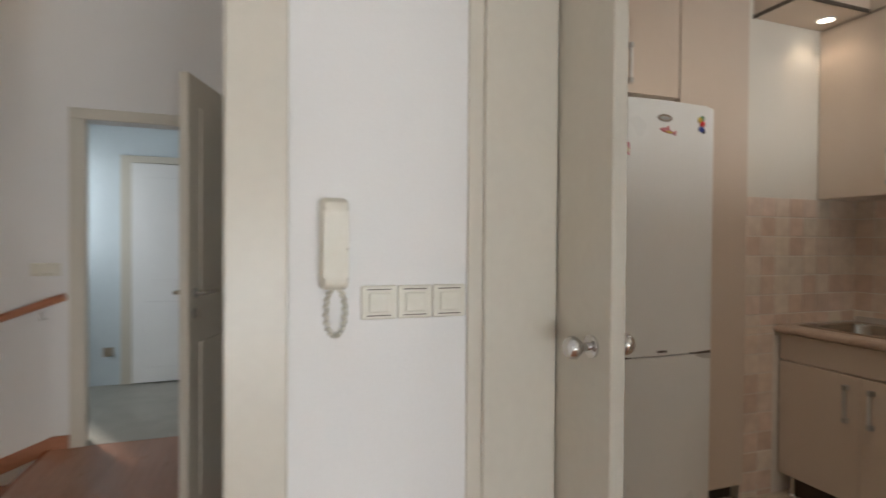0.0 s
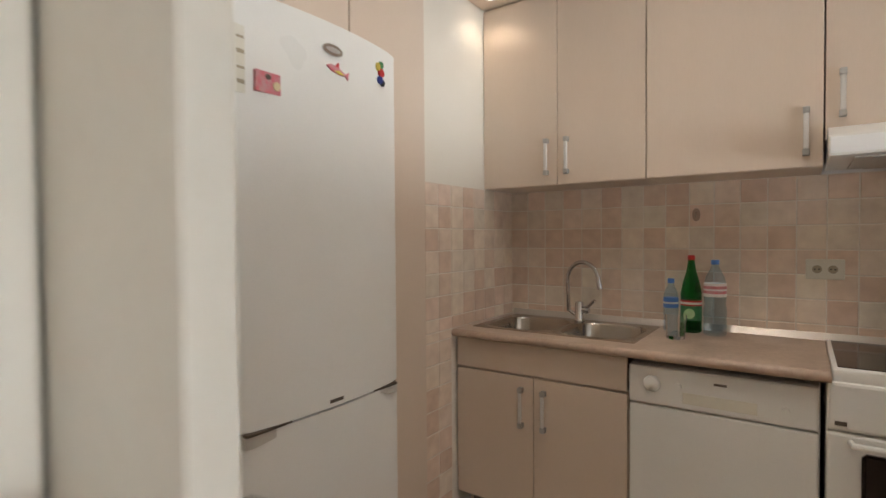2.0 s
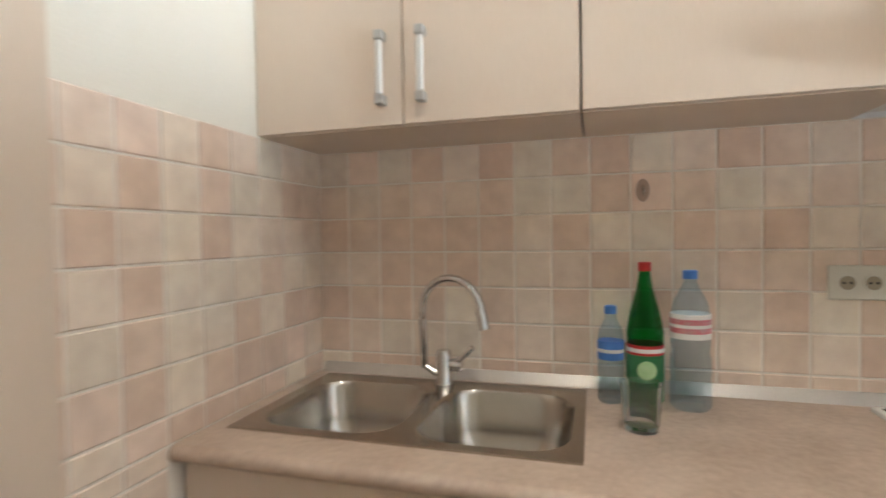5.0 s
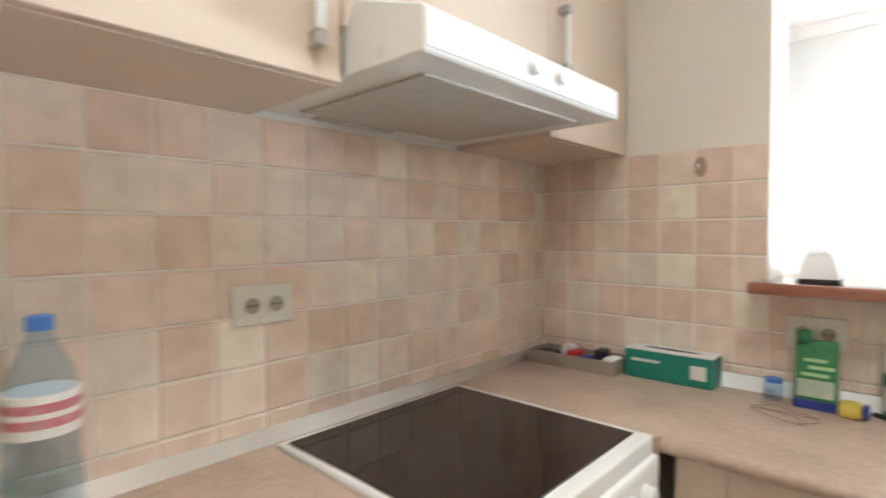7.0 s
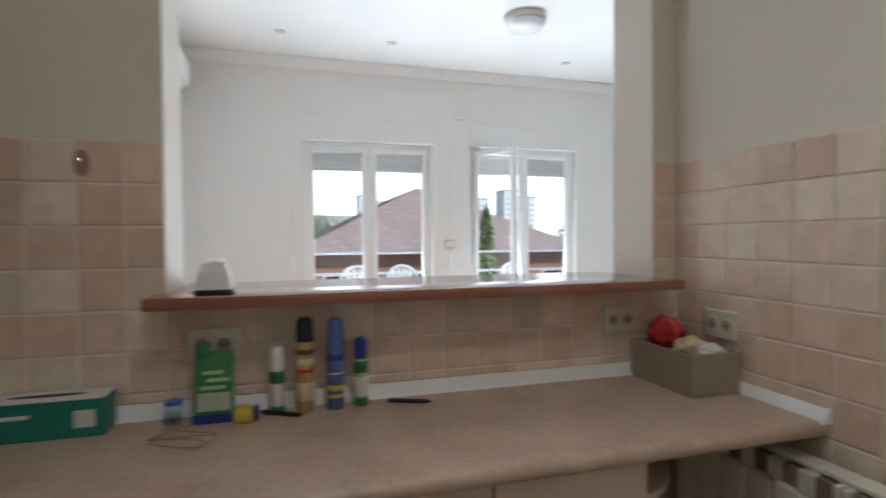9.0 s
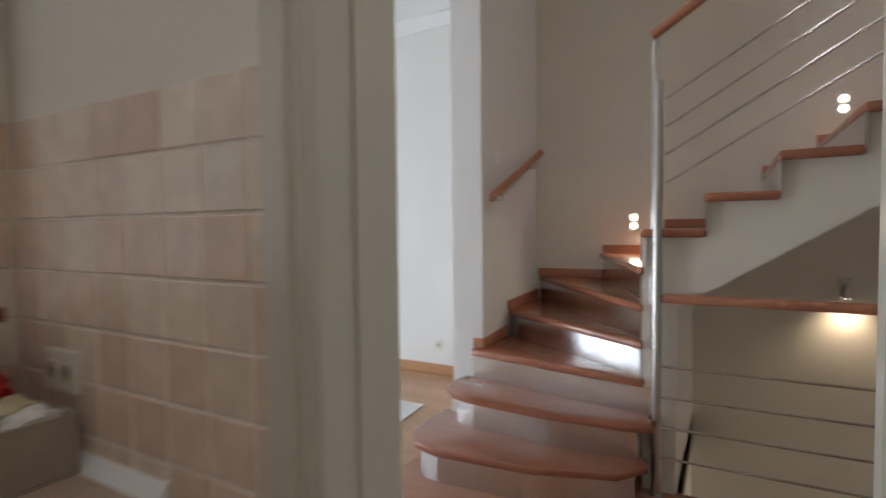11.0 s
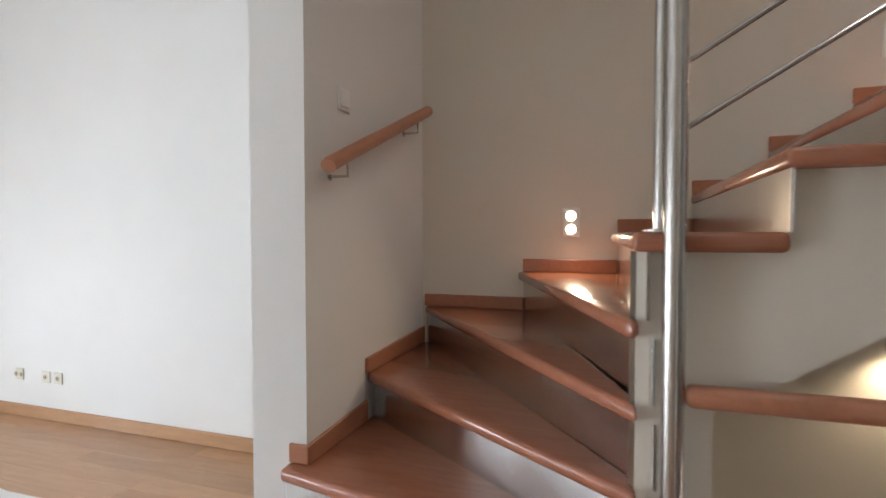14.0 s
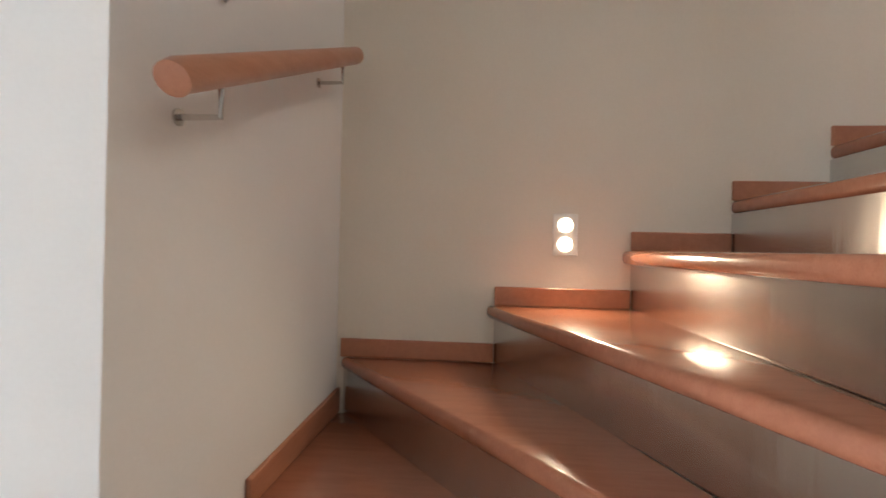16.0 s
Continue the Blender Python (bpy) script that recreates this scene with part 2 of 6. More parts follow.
DIFFUSER = material("lamp_glass", (0.8, 0.82, 0.84), rough=0.25, bump=0)
GLOW = glowing("lamp_glow", (1.0, 0.82, 0.58), 14)
SKYGLOW = glowing("hazy_sky_glow", (0.93, 0.96, 1.0), 1.15)
GLOWD = glowing("downlight_glow", (1.0, 0.9, 0.75), 8)

# ---- mesh helpers ----
ORIGIN = {}


def thing(name, at, label, category, group="", kind=""):
    ob = new(name)
    ob.empty_display_size = 0.1
    ob.location = at
    ORIGIN[ob.name] = Vector(at)
    return tagged(ob, label, category, group, kind)


def part(name, bm, mat, parent=None, label="", smooth=False):
    """Links a mesh, given in world coordinates, as one object under a thing or a part."""
    o = ORIGIN[parent.name] if parent else Vector((0, 0, 0))
    bmesh.ops.recalc_face_normals(bm, faces=bm.faces)
    bmesh.ops.translate(bm, verts=bm.verts, vec=-o)
    me = bpy.data.meshes.new(name)
    bm.to_mesh(me)
    bm.free()
    me.materials.append(mat)
    if smooth:
        me.polygons.foreach_set("use_smooth", [True] * len(me.polygons))
        me.set_sharp_from_angle(angle=radians(40))
    ob = new(name, me)
    if parent:
        ob.parent = parent
    ORIGIN[ob.name] = o
    if label:
        ob["label"] = label
    return ob


def structure(name, bm, mat, label, category, kind="structure"):
    return tagged(part(name, bm, mat), label, category, kind=kind)


def box(x0, x1, y0, y1, z0, z1, bevel=0.0, seg=1, into=None):
    bm = bmesh.new()
    vs = [bm.verts.new((x, y, z)) for x in sorted((x0, x1)) for y in sorted((y0, y1)) for z in sorted((z0, z1))]
    for f in ((0, 1, 3, 2), (4, 6, 7, 5), (0, 4, 5, 1), (2, 3, 7, 6), (0, 2, 6, 4), (1, 5, 7, 3)):
        bm.faces.new([vs[i] for i in f])
    if bevel:
        bmesh.ops.bevel(bm, geom=bm.edges, offset=bevel, segments=seg, profile=0.5, affect="EDGES")
    return joined(into, bm)


def joined(into, bm):
    if into is None:
        return bm
    tmp = bpy.data.meshes.new("tmp")
    bm.to_mesh(tmp)
    bm.free()
    into.from_mesh(tmp)
    bpy.data.meshes.remove(tmp)
    return into


def prism(points, z0, z1, bevel=0.0, seg=2, into=None, plane="xy"):
    """Extrudes a polygon; plane xz extrudes along y, yz along x."""
    bm = bmesh.new()
    put = {"xy": lambda a, b, c: (a, b, c), "xz": lambda a, b, c: (a, c, b), "yz": lambda a, b, c: (c, a, b)}[plane]
    lo = [bm.verts.new(put(a, b, z0)) for a, b in points]
    hi = [bm.verts.new(put(a, b, z1)) for a, b in points]
    n = len(points)
    bm.faces.new(lo[::-1])
    bm.faces.new(hi)
    for i in range(n):
        bm.faces.new((lo[i], lo[(i + 1) % n], hi[(i + 1) % n], hi[i]))
    if bevel:
        bmesh.ops.bevel(bm, geom=bm.edges, offset=bevel, segments=seg, profile=0.5, affect="EDGES")
    return joined(into, bm)


def lathe(at, rings, n=20, into=None, axis="z"):
    """Turns (radius, height) rings round an axis."""
    bm = bmesh.new()
    loops = []
    for r, h in rings:
        loop = []
        for i in range(n):
            a = 2 * math.pi * i / n
            c, s = r * math.cos(a), r * math.sin(a)
            p = {"z": (c, s, h), "x": (h, c, s), "y": (s, h, c)}[axis]
            loop.append(bm.verts.new(Vector(at) + Vector(p)))
        loops.append(loop)
    for lo, hi in zip(loops, loops[1:]):
        for i in range(n):
            bm.faces.new((lo[i], lo[(i + 1) % n], hi[(i + 1) % n], hi[i]))
    bm.faces.new(loops[0][::-1])
    bm.faces.new(loops[-1])
    return joined(into, bm)


def tube(points, r, n=12, into=None):
    bm = bmesh.new()
    pts = [Vector(p) for p in points]
    loops = []
    for i, p in enumerate(pts):
        d = (pts[min(i + 1, len(pts) - 1)] - pts[max(i - 1, 0)]).normalized()
        side = d.cross(Vector((0, 0, 1)))
        if side.length < 0.05:
            side = d.cross(Vector((0.3, 1, 0)))
        side.normalize()
        up = side.cross(d)
        loops.append([bm.verts.new(p + r * (math.cos(a) * side + math.sin(a) * up)) for a in (2 * math.pi * j / n for j in range(n))])
    for lo, hi in zip(loops, loops[1:]):
        for j in range(n):
            bm.faces.new((lo[j], lo[(j + 1) % n], hi[(j + 1) % n], hi[j]))
    bm.faces.new(loops[0][::-1])
    bm.faces.new(loops[-1])
    return joined(into, bm)


def many(*boxes):
    bm = bmesh.new()
    for b in boxes:
        box(*b, into=bm)
    return bm


# ---- plan ----
EAST, SOUTH = 2.495, -2.20        # kitchen inner faces; the north and west ones lie at 0
HALLY = -2.42                     # hall face of the kitchen's south wall
CEILING = 3.20
WINX = 6.75                       # inner face of the window wall
BACK = -5.69                      # wall behind the stair
ICX = 0.806                       # wall with the intercom
HRX = 2.54                        # wall beside the stair
LED = 1.185                       # top of the serving ledge
TT = 1.553                        # top of the tiles

# floors
structure("floor_kitchen", many((-0.7, EAST, SOUTH, 0.1, -0.2, 0.0), (-0.7, 0.70, -2.335, SOUTH, -0.2, 0.0)), FLTILE, "beige ceramic tiled kitchen floor", "floor")
structure("floor_hall", many((-1.82, 2.75, -4.40, SOUTH, -0.25, -0.012), (1.40, 2.75, BACK, -4.40, -0.25, -0.012)), DARK, "subfloor under the hall's wooden planks", "floor")
structure("floor_living", box(2.75, 7.05, -5.72, 0.14, -0.25, -0.012), DARK, "subfloor under the living room's oak planks", "floor")
structure("floor_bathroom", many((-4.2, -1.95, -5.0, -2.9, -0.2, 0.0), (-1.95, -1.825, -4.25, -3.60, -0.2, 0.0)), BATHFLOOR, "grey stone bathroom floor", "floor")

# walls of the kitchen
wall_north = structure("wall_north", many((-0.7, EAST + 0.2, 0.0, 0.2, 0, CEILING)), PAINT, "cream plastered kitchen wall behind the sink", "wall")
wall_west = structure("wall_west", many((-0.7, 0.0, -0.845, 0.0, 0, CEILING), (-0.85, -0.7, -2.335, -0.0, 0, CEILING)), CREAM, "cream plastered wall beside the tall cabinets", "wall")
PTL, PTR = -0.700, -2.105
wall_east = structure("wall_east", many((EAST, 2.70, SOUTH, PTR, 0, CEILING), (EAST, 2.70, PTL, 0.0, 0, CEILING), (EAST, 2.70, PTR, PTL, 0, LED - 0.03)), CREAM, "cream kitchen wall with a serving hatch to the living room", "wall")
JX = 1.655
HALLR = -2.34                    # hall face of the wall that the door slides along
wall_south = structure("wall_south", many((JX, 2.70, HALLR, SOUTH, 0, CEILING), (-0.85, 0.70, HALLY, -2.335, 0, CEILING), (0.70, JX, HALLR, SOUTH, 2.12, CEILING)), CREAM, "cream wall with the kitchen doorway", "wall")
structure("ceiling_kitchen", many((-0.7, EAST, SOUTH, 0, CEILING, CEILING + 0.1), (-0.7, 0.70, -2.335, SOUTH, CEILING, CEILING + 0.1)), CEIL, "white kitchen ceiling", "ceiling")
structure("ceiling_living", box(2.70, 7.0, -5.72, 0.14, CEILING, CEILING + 0.1), CEIL, "white living room ceiling", "ceiling")
structure("ceiling_hall", box(-1.82, 2.70, -4.45, SOUTH, CEILING, CEILING + 0.1), CEIL, "white hall ceiling", "ceiling")

# hall, stair and living room walls
structure("wall_intercom", many((0.45, ICX, -3.20, -2.428, 0, CEILING)), PAINT, "white wall with the intercom and switches", "wall")
structure("wall_corridor", box(-1.82, 0.45, -3.21, -3.09, 0, CEILING), PAINT, "white corridor wall", "wall")
structure("wall_bathroom", many((-1.95, -1.82, BACK, -4.25, -2.9, CEILING + 2.4), (-1.95, -1.82, -3.60, -3.09, 0, CEILING), (-1.95, -1.82, -4.25, -3.60, 2.06, CEILING)), PAINT, "white wall with the bathroom doorway", "wall")
structure("wall_bathroom_inner", many((-4.3, -4.2, -5.1, -2.9, 0, CEILING), (-4.2, -1.95, -2.9, -2.8, 0, CEILING), (-4.2, -3.55, -5.1, -5.0, 0, CEILING), (-2.65, -1.95, -5.1, -5.0, 0, CEILING), (-3.55, -2.65, -5.1, -5.0, 0, 1.1), (-3.55, -2.65, -5.1, -5.0, 2.1, CEILING)), BATHWALL, "pale blue bathroom walls", "wall")
structure("ceiling_bathroom", box(-4.2, -1.95, -5.0, -2.9, CEILING - 0.4, CEILING - 0.3), CEIL, "white bathroom ceiling", "ceiling")
structure("wall_stair_back", box(-1.95, HRX, BACK - 0.2, BACK, -2.9, CEILING + 2.4), CREAM, "cream wall behind the staircase", "wall")
structure("wall_stair_side", box(HRX, 2.75, BACK - 0.03, -4.63, -0.2, CEILING + 2.4), PAINT, "white wall stub between staircase and living room", "wall")
structure("wall_living_south", box(2.75, 7.05, -5.92, -5.72, -0.2, CEILING), PAINT, "white living room wall", "wall")
structure("wall_living_north", box(2.70, 7.05, 0.14, 0.45, -0.2, CEILING), PAINT, "white living room wall with the air conditioner", "wall")
W = [(-2.52, -1.10), (-4.35, -2.97)]
WZ0, WZ1 = 0.06, 2.365
structure("wall_window", many((WINX, 7.05, W[0][1], 0.14, -0.2, CEILING), (WINX, 7.05, W[1][1], W[0][0], -0.2, CEILING), (WINX, 7.05, -5.72, W[1][0], -0.2, CEILING),
                              *[(WINX, 7.05, a, b, WZ1, CEILING) for a, b in W], *[(WINX, 7.05, a, b, -0.2, WZ0) for a, b in W]), PAINT, "white living room wall with two windows", "wall")
structure("wall_stair_upper", many((-1.82, 2.70, -4.45, -4.40, CEILING + 0.1, CEILING + 2.4)), CREAM, "cream wall above the hall ceiling in the stairwell", "wall")
structure("ceiling_stair", box(-1.95, 2.75, BACK, -4.40, CEILING + 2.4, CEILING + 2.5), CEIL, "white stairwell ceiling", "ceiling")
structure("wall_stairwell_lower", many((-1.95, 1.40, -4.50, -4.40, -2.9, -0.25), (1.40, 1.50, BACK, -4.40, -2.9, -0.25)), CREAM, "cream wall of the lower stairwell", "wall")
structure("floor_lower", box(-1.95, 1.5, BACK, -4.40, -3.0, -2.9), GREYFLOOR, "grey floor of the storey below", "floor")

# ---- doorway of the kitchen ----
door_trim = thing("door_trim", (JX, SOUTH, 0), "cream glossy door casing round the kitchen doorway", "door frame", kind="structure")
for side, y0, y1 in (("kitchen", SOUTH, SOUTH + 0.022), ("hall", HALLR - 0.022, HALLR)):
    part("casing", box(JX, JX + 0.082, y0, y1, 0, 2.19, 0.006), TRIM, door_trim)
    part("casing_bead", box(JX + 0.022, JX + 0.05, y0 - 0.008 if side == "hall" else y0 + 0.01, y1 - 0.01 if side == "hall" else y1 + 0.008, 0, 2.16, 0.004), TRIM, door_trim)
    part("head_casing", box(ICX + 0.024, JX, y0, y1, 2.11, 2.19, 0.006), TRIM, door_trim)
part("jamb", box(JX - 0.02, JX, HALLR - 0.02, SOUTH + 0.02, 0, 2.12, 0.003), TRIM, door_trim)
part("stop", box(JX - 0.026, JX - 0.02, -2.29, -2.25, 0, 2.12, 0.002), TRIM, door_trim)
part("head", box(ICX, JX - 0.02, HALLR, SOUTH, 2.10, 2.12, 0.003), TRIM, door_trim)

leaf = thing("sliding_door", (0.9, -2.406, 0), "cream painted sliding door drawn back, chrome knobs", "door")
panel = part("leaf", box(0.715, 1.040, -2.426, -2.387, 0.012, 2.10, 0.003), TRIM, leaf)
for s, y in ((-1, -2.426), (1, -2.387)):
    part("rosette", lathe((0.972, y, 1.07), [(0.026, 0), (0.026, s * 0.006), (0.02, s * 0.009)], 20, axis="y"), CHROME, leaf, smooth=True)
    part("knob", lathe((0.972, y, 1.07), [(0.010, s * 0.006), (0.010, s * 0.03), (0.02, s * 0.037), (0.0265, s * 0.048), (0.0265, s * 0.056), (0.02, s * 0.066), (0.008, s * 0.069)], 20, axis="y"), CHROME, leaf, "round chrome knob", True)

# casings at both ends of the intercom wall
wall_trim = thing("wall_trim", (ICX, -3.2, 0), "cream painted casing boards on the intercom wall", "trim", kind="structure")
part("casing", box(ICX, ICX + 0.018, -3.218, -3.09, 0, 2.19, 0.004), TRIM, wall_trim)
part("return", box(0.47, ICX, -3.218, -3.2, 0, 2.19, 0.003), TRIM, wall_trim)
part("casing", box(ICX, ICX + 0.02, -2.632, -2.430, 0, 2.19, 0.004), TRIM, wall_trim)
part("bead", box(ICX, ICX + 0.011, -2.672, -2.632, 0, 2.19, 0.003), TRIM, wall_trim)

intercom = thing("intercom", (ICX, -2.98, 1.18), "ivory plastic intercom handset on the wall", "intercom")
part("base", box(ICX, ICX + 0.03, -3.024, -2.962, 1.200, 1.402, 0.012, 3), IVORY, intercom, smooth=True)
part("handset", prism([(ICX + 0.03, 1.205), (ICX + 0.055, 1.205), (ICX + 0.06, 1.225), (ICX + 0.05, 1.29), (ICX + 0.06, 1.375), (ICX + 0.055, 1.395), (ICX + 0.03, 1.395)], -3.020, -2.966, 0.008, 2, plane="xz"), IVORY, intercom, smooth=True)
part("cord", tube([(ICX + 0.014 + 0.005 * math.cos(i * 2.1), -2.988 + 0.021 * math.sin(2 * math.pi * i / 60) + 0.004 * math.sin(i * 2.1), 1.150 + 0.055 * math.cos(2 * math.pi * i / 60)) for i in range(61)], 0.0045, 6), IVORY, intercom, "curly ivory cord", True)


def switch_plate(y0, label):
    ob = thing("wall_switch", (ICX, y0 - 0.042, 1.167), label, "switch", "switches under the intercom")
    part("plate", box(ICX, ICX + 0.009, y0 - 0.084, y0, 1.128, 1.206, 0.004, 2), IVORY, ob)
    part("rocker", box(ICX + 0.009, ICX + 0.014, y0 - 0.066, y0 - 0.018, 1.145, 1.189, 0.002), IVORY, ob)
    for z in (1.137, 1.197):
        part("slot", box(ICX + 0.009, ICX + 0.0096, y0 - 0.07, y0 - 0.014, z - 0.0012, z + 0.0012), EDGESHADE, ob)


for i in range(3):
    switch_plate(-2.676 - i * 0.0855, "ivory wall switch plate in a row of three")

# ---- bathroom door at the end of the corridor ----
bath_trim = thing("door_frame", (-1.82, -3.92, 0), "white painted frame of the bathroom doorway", "door frame", kind="structure")
for y in (-4.25, -3.60):
    part("casing", box(-1.82, -1.80, y - 0.045, y + 0.045, 0, 2.06, 0.004), TRIM, bath_trim)
    part("jamb", box(-1.95, -1.82, y, y + (0.02 if y < -4 else -0.02), 0, 2.06, 0.003), TRIM, bath_trim)
part("head_casing", box(-1.82, -1.80, -4.295, -3.555, 2.06, 2.13, 0.004), TRIM, bath_trim)
hall_door = thing("hall_door", (-1.2, -3.22, 0), "white painted hall door standing open, lever handles", "door")
SWING = Matrix.Translation((-1.20, -3.235, 0)) @ pose(0, 0, 0, 0, 0, -18)


def swung(bm):
    bmesh.ops.transform(bm, matrix=SWING, verts=bm.verts)
    return bm


part("leaf", swung(box(0, 0.76, -0.02, 0.02, 0.01, 2.03, 0.003)), TRIM, hall_door)
for s, y in ((1, 0.02), (-1, -0.02)):
    for z0, z1 in ((0.15, 0.85), (1.05, 1.90)):
        part("panel", swung(box(0.11, 0.65, y - 0.002, y + s * 0.006, z0, z1, 0.002)), TRIM, hall_door)
    part("handle", swung(tube([(0.70, y, 1.075), (0.70, y + s * 0.048, 1.075), (0.59, y + s * 0.05, 1.075)], 0.009, 8)), STEEL, hall_door, "steel lever handle", True)
    for z in (1.075, 0.985):
        part("rosette", swung(lathe((0.70, y, z), [(0.024, 0), (0.024, s * 0.006), (0.018, s * 0.008)], 16, axis="y")), STEEL, hall_door, smooth=True)
inner_door = thing("inner_door", (-3.3, -3.9, 0), "white panelled door inside the bathroom", "door")
part("leaf", box(-3.34, -3.30, -4.28, -3.35, 0.01, 2.0, 0.003), PVC, inner_door)
for y0, y1, z0, z1 in ((-4.18, -3.45, 0.15, 0.75), (-4.18, -3.45, 0.95, 1.88)):
    part("panel", box(-3.30, -3.292, y0, y1, z0, z1, 0.006), PVC, inner_door)
structure("wall_bathroom_partition", box(-3.46, -3.342, -5.0, -2.9, 0, CEILING - 0.4), BATHWALL, "pale blue partition behind the inner bathroom door", "wall")
inner_trim = thing("door_casing", (-3.32, -3.8, 0), "cream casing round the inner bathroom door", "door frame", kind="structure")
for y0, y1 in ((-4.37, -4.285), (-3.345, -3.26)):
    part("casing", box(-3.341, -3.315, y0, y1, 0, 2.07, 0.004), TRIM, inner_trim)
part("head_casing", box(-3.341, -3.315, -4.285, -3.345, 2.005, 2.07, 0.004), TRIM, inner_trim)
bath_socket = thing("wall_plate", (-3.34, -4.47, 0.3), "small grey wall plate beside the inner bathroom door", "wall plate")
part("plate", box(-3.341, -3.33, -4.51, -4.43, 0.26, 0.34, 0.003), BASKET, bath_socket)

# ---- staircase up ----
RISE = 0.187


def level(k):
    """Height of tread k; the straight flight rises a little less per step than the winders."""
    return RISE * (k + 1) - (0.008 + 0.0135 * (k - 6) if k > 6 else 0)


PIV = (1.535, -4.385)
FRONT = [((2.66, -3.97), (1.50, -4.25)), ((2.62, -4.30), (1.50, -4.27)), ((2.60, -4.565), (1.52, -4.36)), ((HRX, -5.06), (1.535, -4.375)),
         ((HRX, BACK), (1.54, -4.375)), ((2.045, BACK), (1.55, -4.375)), ((1.615, BACK), (1.565, -4.37))]
FRONT += [((1.285 - 0.289 * i, BACK), (1.285 - 0.289 * i, -4.365)) for i in range(9)]
staircase = thing("staircase", (2.0, -4.9, 0), "winding staircase with cherry treads and brushed steel risers", "staircase", kind="structure")


def tread_shape(k):
    (ax, ay), (bx, by) = FRONT[k]
    (cx, cy), (dx, dy) = FRONT[k + 1]
    if k == 0:
        return [(bx, by), (1.62, -4.10), (2.0, -3.97), (2.5, -3.93), (2.64, -3.97), (2.74, -4.10), (2.74, -4.5), (2.60, -4.52), (dx + 0.02, dy - 0.06)]
    if k == 1:
        return [(bx - 0.02, by), (1.6, -4.235), (2.0, -4.22), (2.45, -4.25), (2.58, -4.28), (2.66, -4.36), (2.67, -4.5), (2.66, -4.63), (HRX, -4.63), (HRX, -4.72), (1.52, -4.40)]
    if k == 2:
        return [(1.545, -4.362), (ax, ay), (2.605, -4.63), (HRX, -4.63), (cx, cy - 0.06), (1.545, -4.45)]
    if k == 3:
        return [(1.552, -4.366), (ax, ay), (HRX, BACK), (HRX - 0.07, BACK), (1.552, -4.45)]
    if k == 4:
        return [(1.552, -4.364), (HRX - 0.012, BACK), (1.98, BACK), (1.552, -4.45)]
    if k == 5:
        return [(1.55, -4.362), (1.575, -4.37), (ax, ay), (cx - 0.06, BACK), (1.55, -4.45)]
    return [(bx, -4.365), (ax, BACK), (cx - 0.012, BACK), (dx - 0.012, -4.365)]


for k in range(len(FRONT) - 1):
    z = level(k)
    part("tread", prism(tread_shape(k), z - 0.042, z, 0.015, 4), CHERRY, staircase, smooth=True)
    (ax, ay), (bx, by) = FRONT[k]
    d = Vector((bx - ax, by - ay)).normalized()
    nrm = Vector((d.y, -d.x)) * (1 if k < 2 else 1)
    back = Vector((-0.5, -1.0)) if k < 4 else Vector((-1.0, -0.1))
    if nrm.dot(back) < 0:
        nrm = -nrm
    if k == 0:
        pts = [(1.56, -4.22), (1.64, -4.13), (2.0, -4.0), (2.5, -3.96), (2.62, -4.0), (2.70, -4.12), (2.70, -4.5)]
    elif k == 1:
        pts = [(1.56, -4.275), (2.0, -4.25), (2.44, -4.28), (2.56, -4.31), (2.63, -4.38), (2.635, -4.63)]
    else:
        o = 0.03 if k < 7 else 0.006
        pts = [(ax + nrm.x * o, ay + nrm.y * o), (bx + nrm.x * o, by + nrm.y * o)]
        if k == 2:
            pts = [(2.575, -4.63)] + pts
        if k > 3:
            pts[0] = (pts[0][0], BACK)
    bm = bmesh.new()
    lo = [bm.verts.new((x, y, level(k - 1))) for x, y in pts]
    hi = [bm.verts.new((x, y, z - 0.042)) for x, y in pts]
    for i in range(len(pts) - 1):
        bm.faces.new((lo[i], lo[i + 1], hi[i + 1], hi[i]))
    r = bmesh.ops.extrude_face_region(bm, geom=bm.faces[:])
    off = Vector((nrm.x, nrm.y, 0)) * 0.006
    bmesh.ops.translate(bm, verts=[v for v in r["geom"] if isinstance(v, bmesh.types.BMVert)], vec=off)
    part("riser", bm, RISER, staircase, "brushed steel riser")

# white closed string and soffit
saw = [(1.40, -0.2), (1.40, 0.925), (1.40 - 2.7, 0.925 + 2.7 * 0.631)]
top = []
for k in range(6, len(FRONT) - 1):
    x, z = FRONT[k][1][0] - (0.036 if k < 7 else 0.012), level(k) - 0.042
    top += [(x, level(k - 1) if k > 6 else 0.9), (x, z)]
top[0] = (1.53, -0.2)
last = top[-1]
part("string", prism(saw + [(last[0] - 0.2, last[1])] + top[::-1], BACK, -4.40, plane="xz"), CREAM, staircase, "white plastered closed string and soffit")
part("winder_core", prism([(1.53, -4.43), (1.53, BACK), (1.9, BACK)], -0.2, 0.70), CREAM, staircase)
part("newel_core", box(1.45, 1.555, -4.46, -4.399, -0.2, RISE * 7 - 0.043), CREAM, staircase, "white plastered core of the winder")
part("newel_strip", box(1.555, 1.567, -4.45, -4.400, 0.0, RISE * 7 - 0.043), STEEL, staircase)

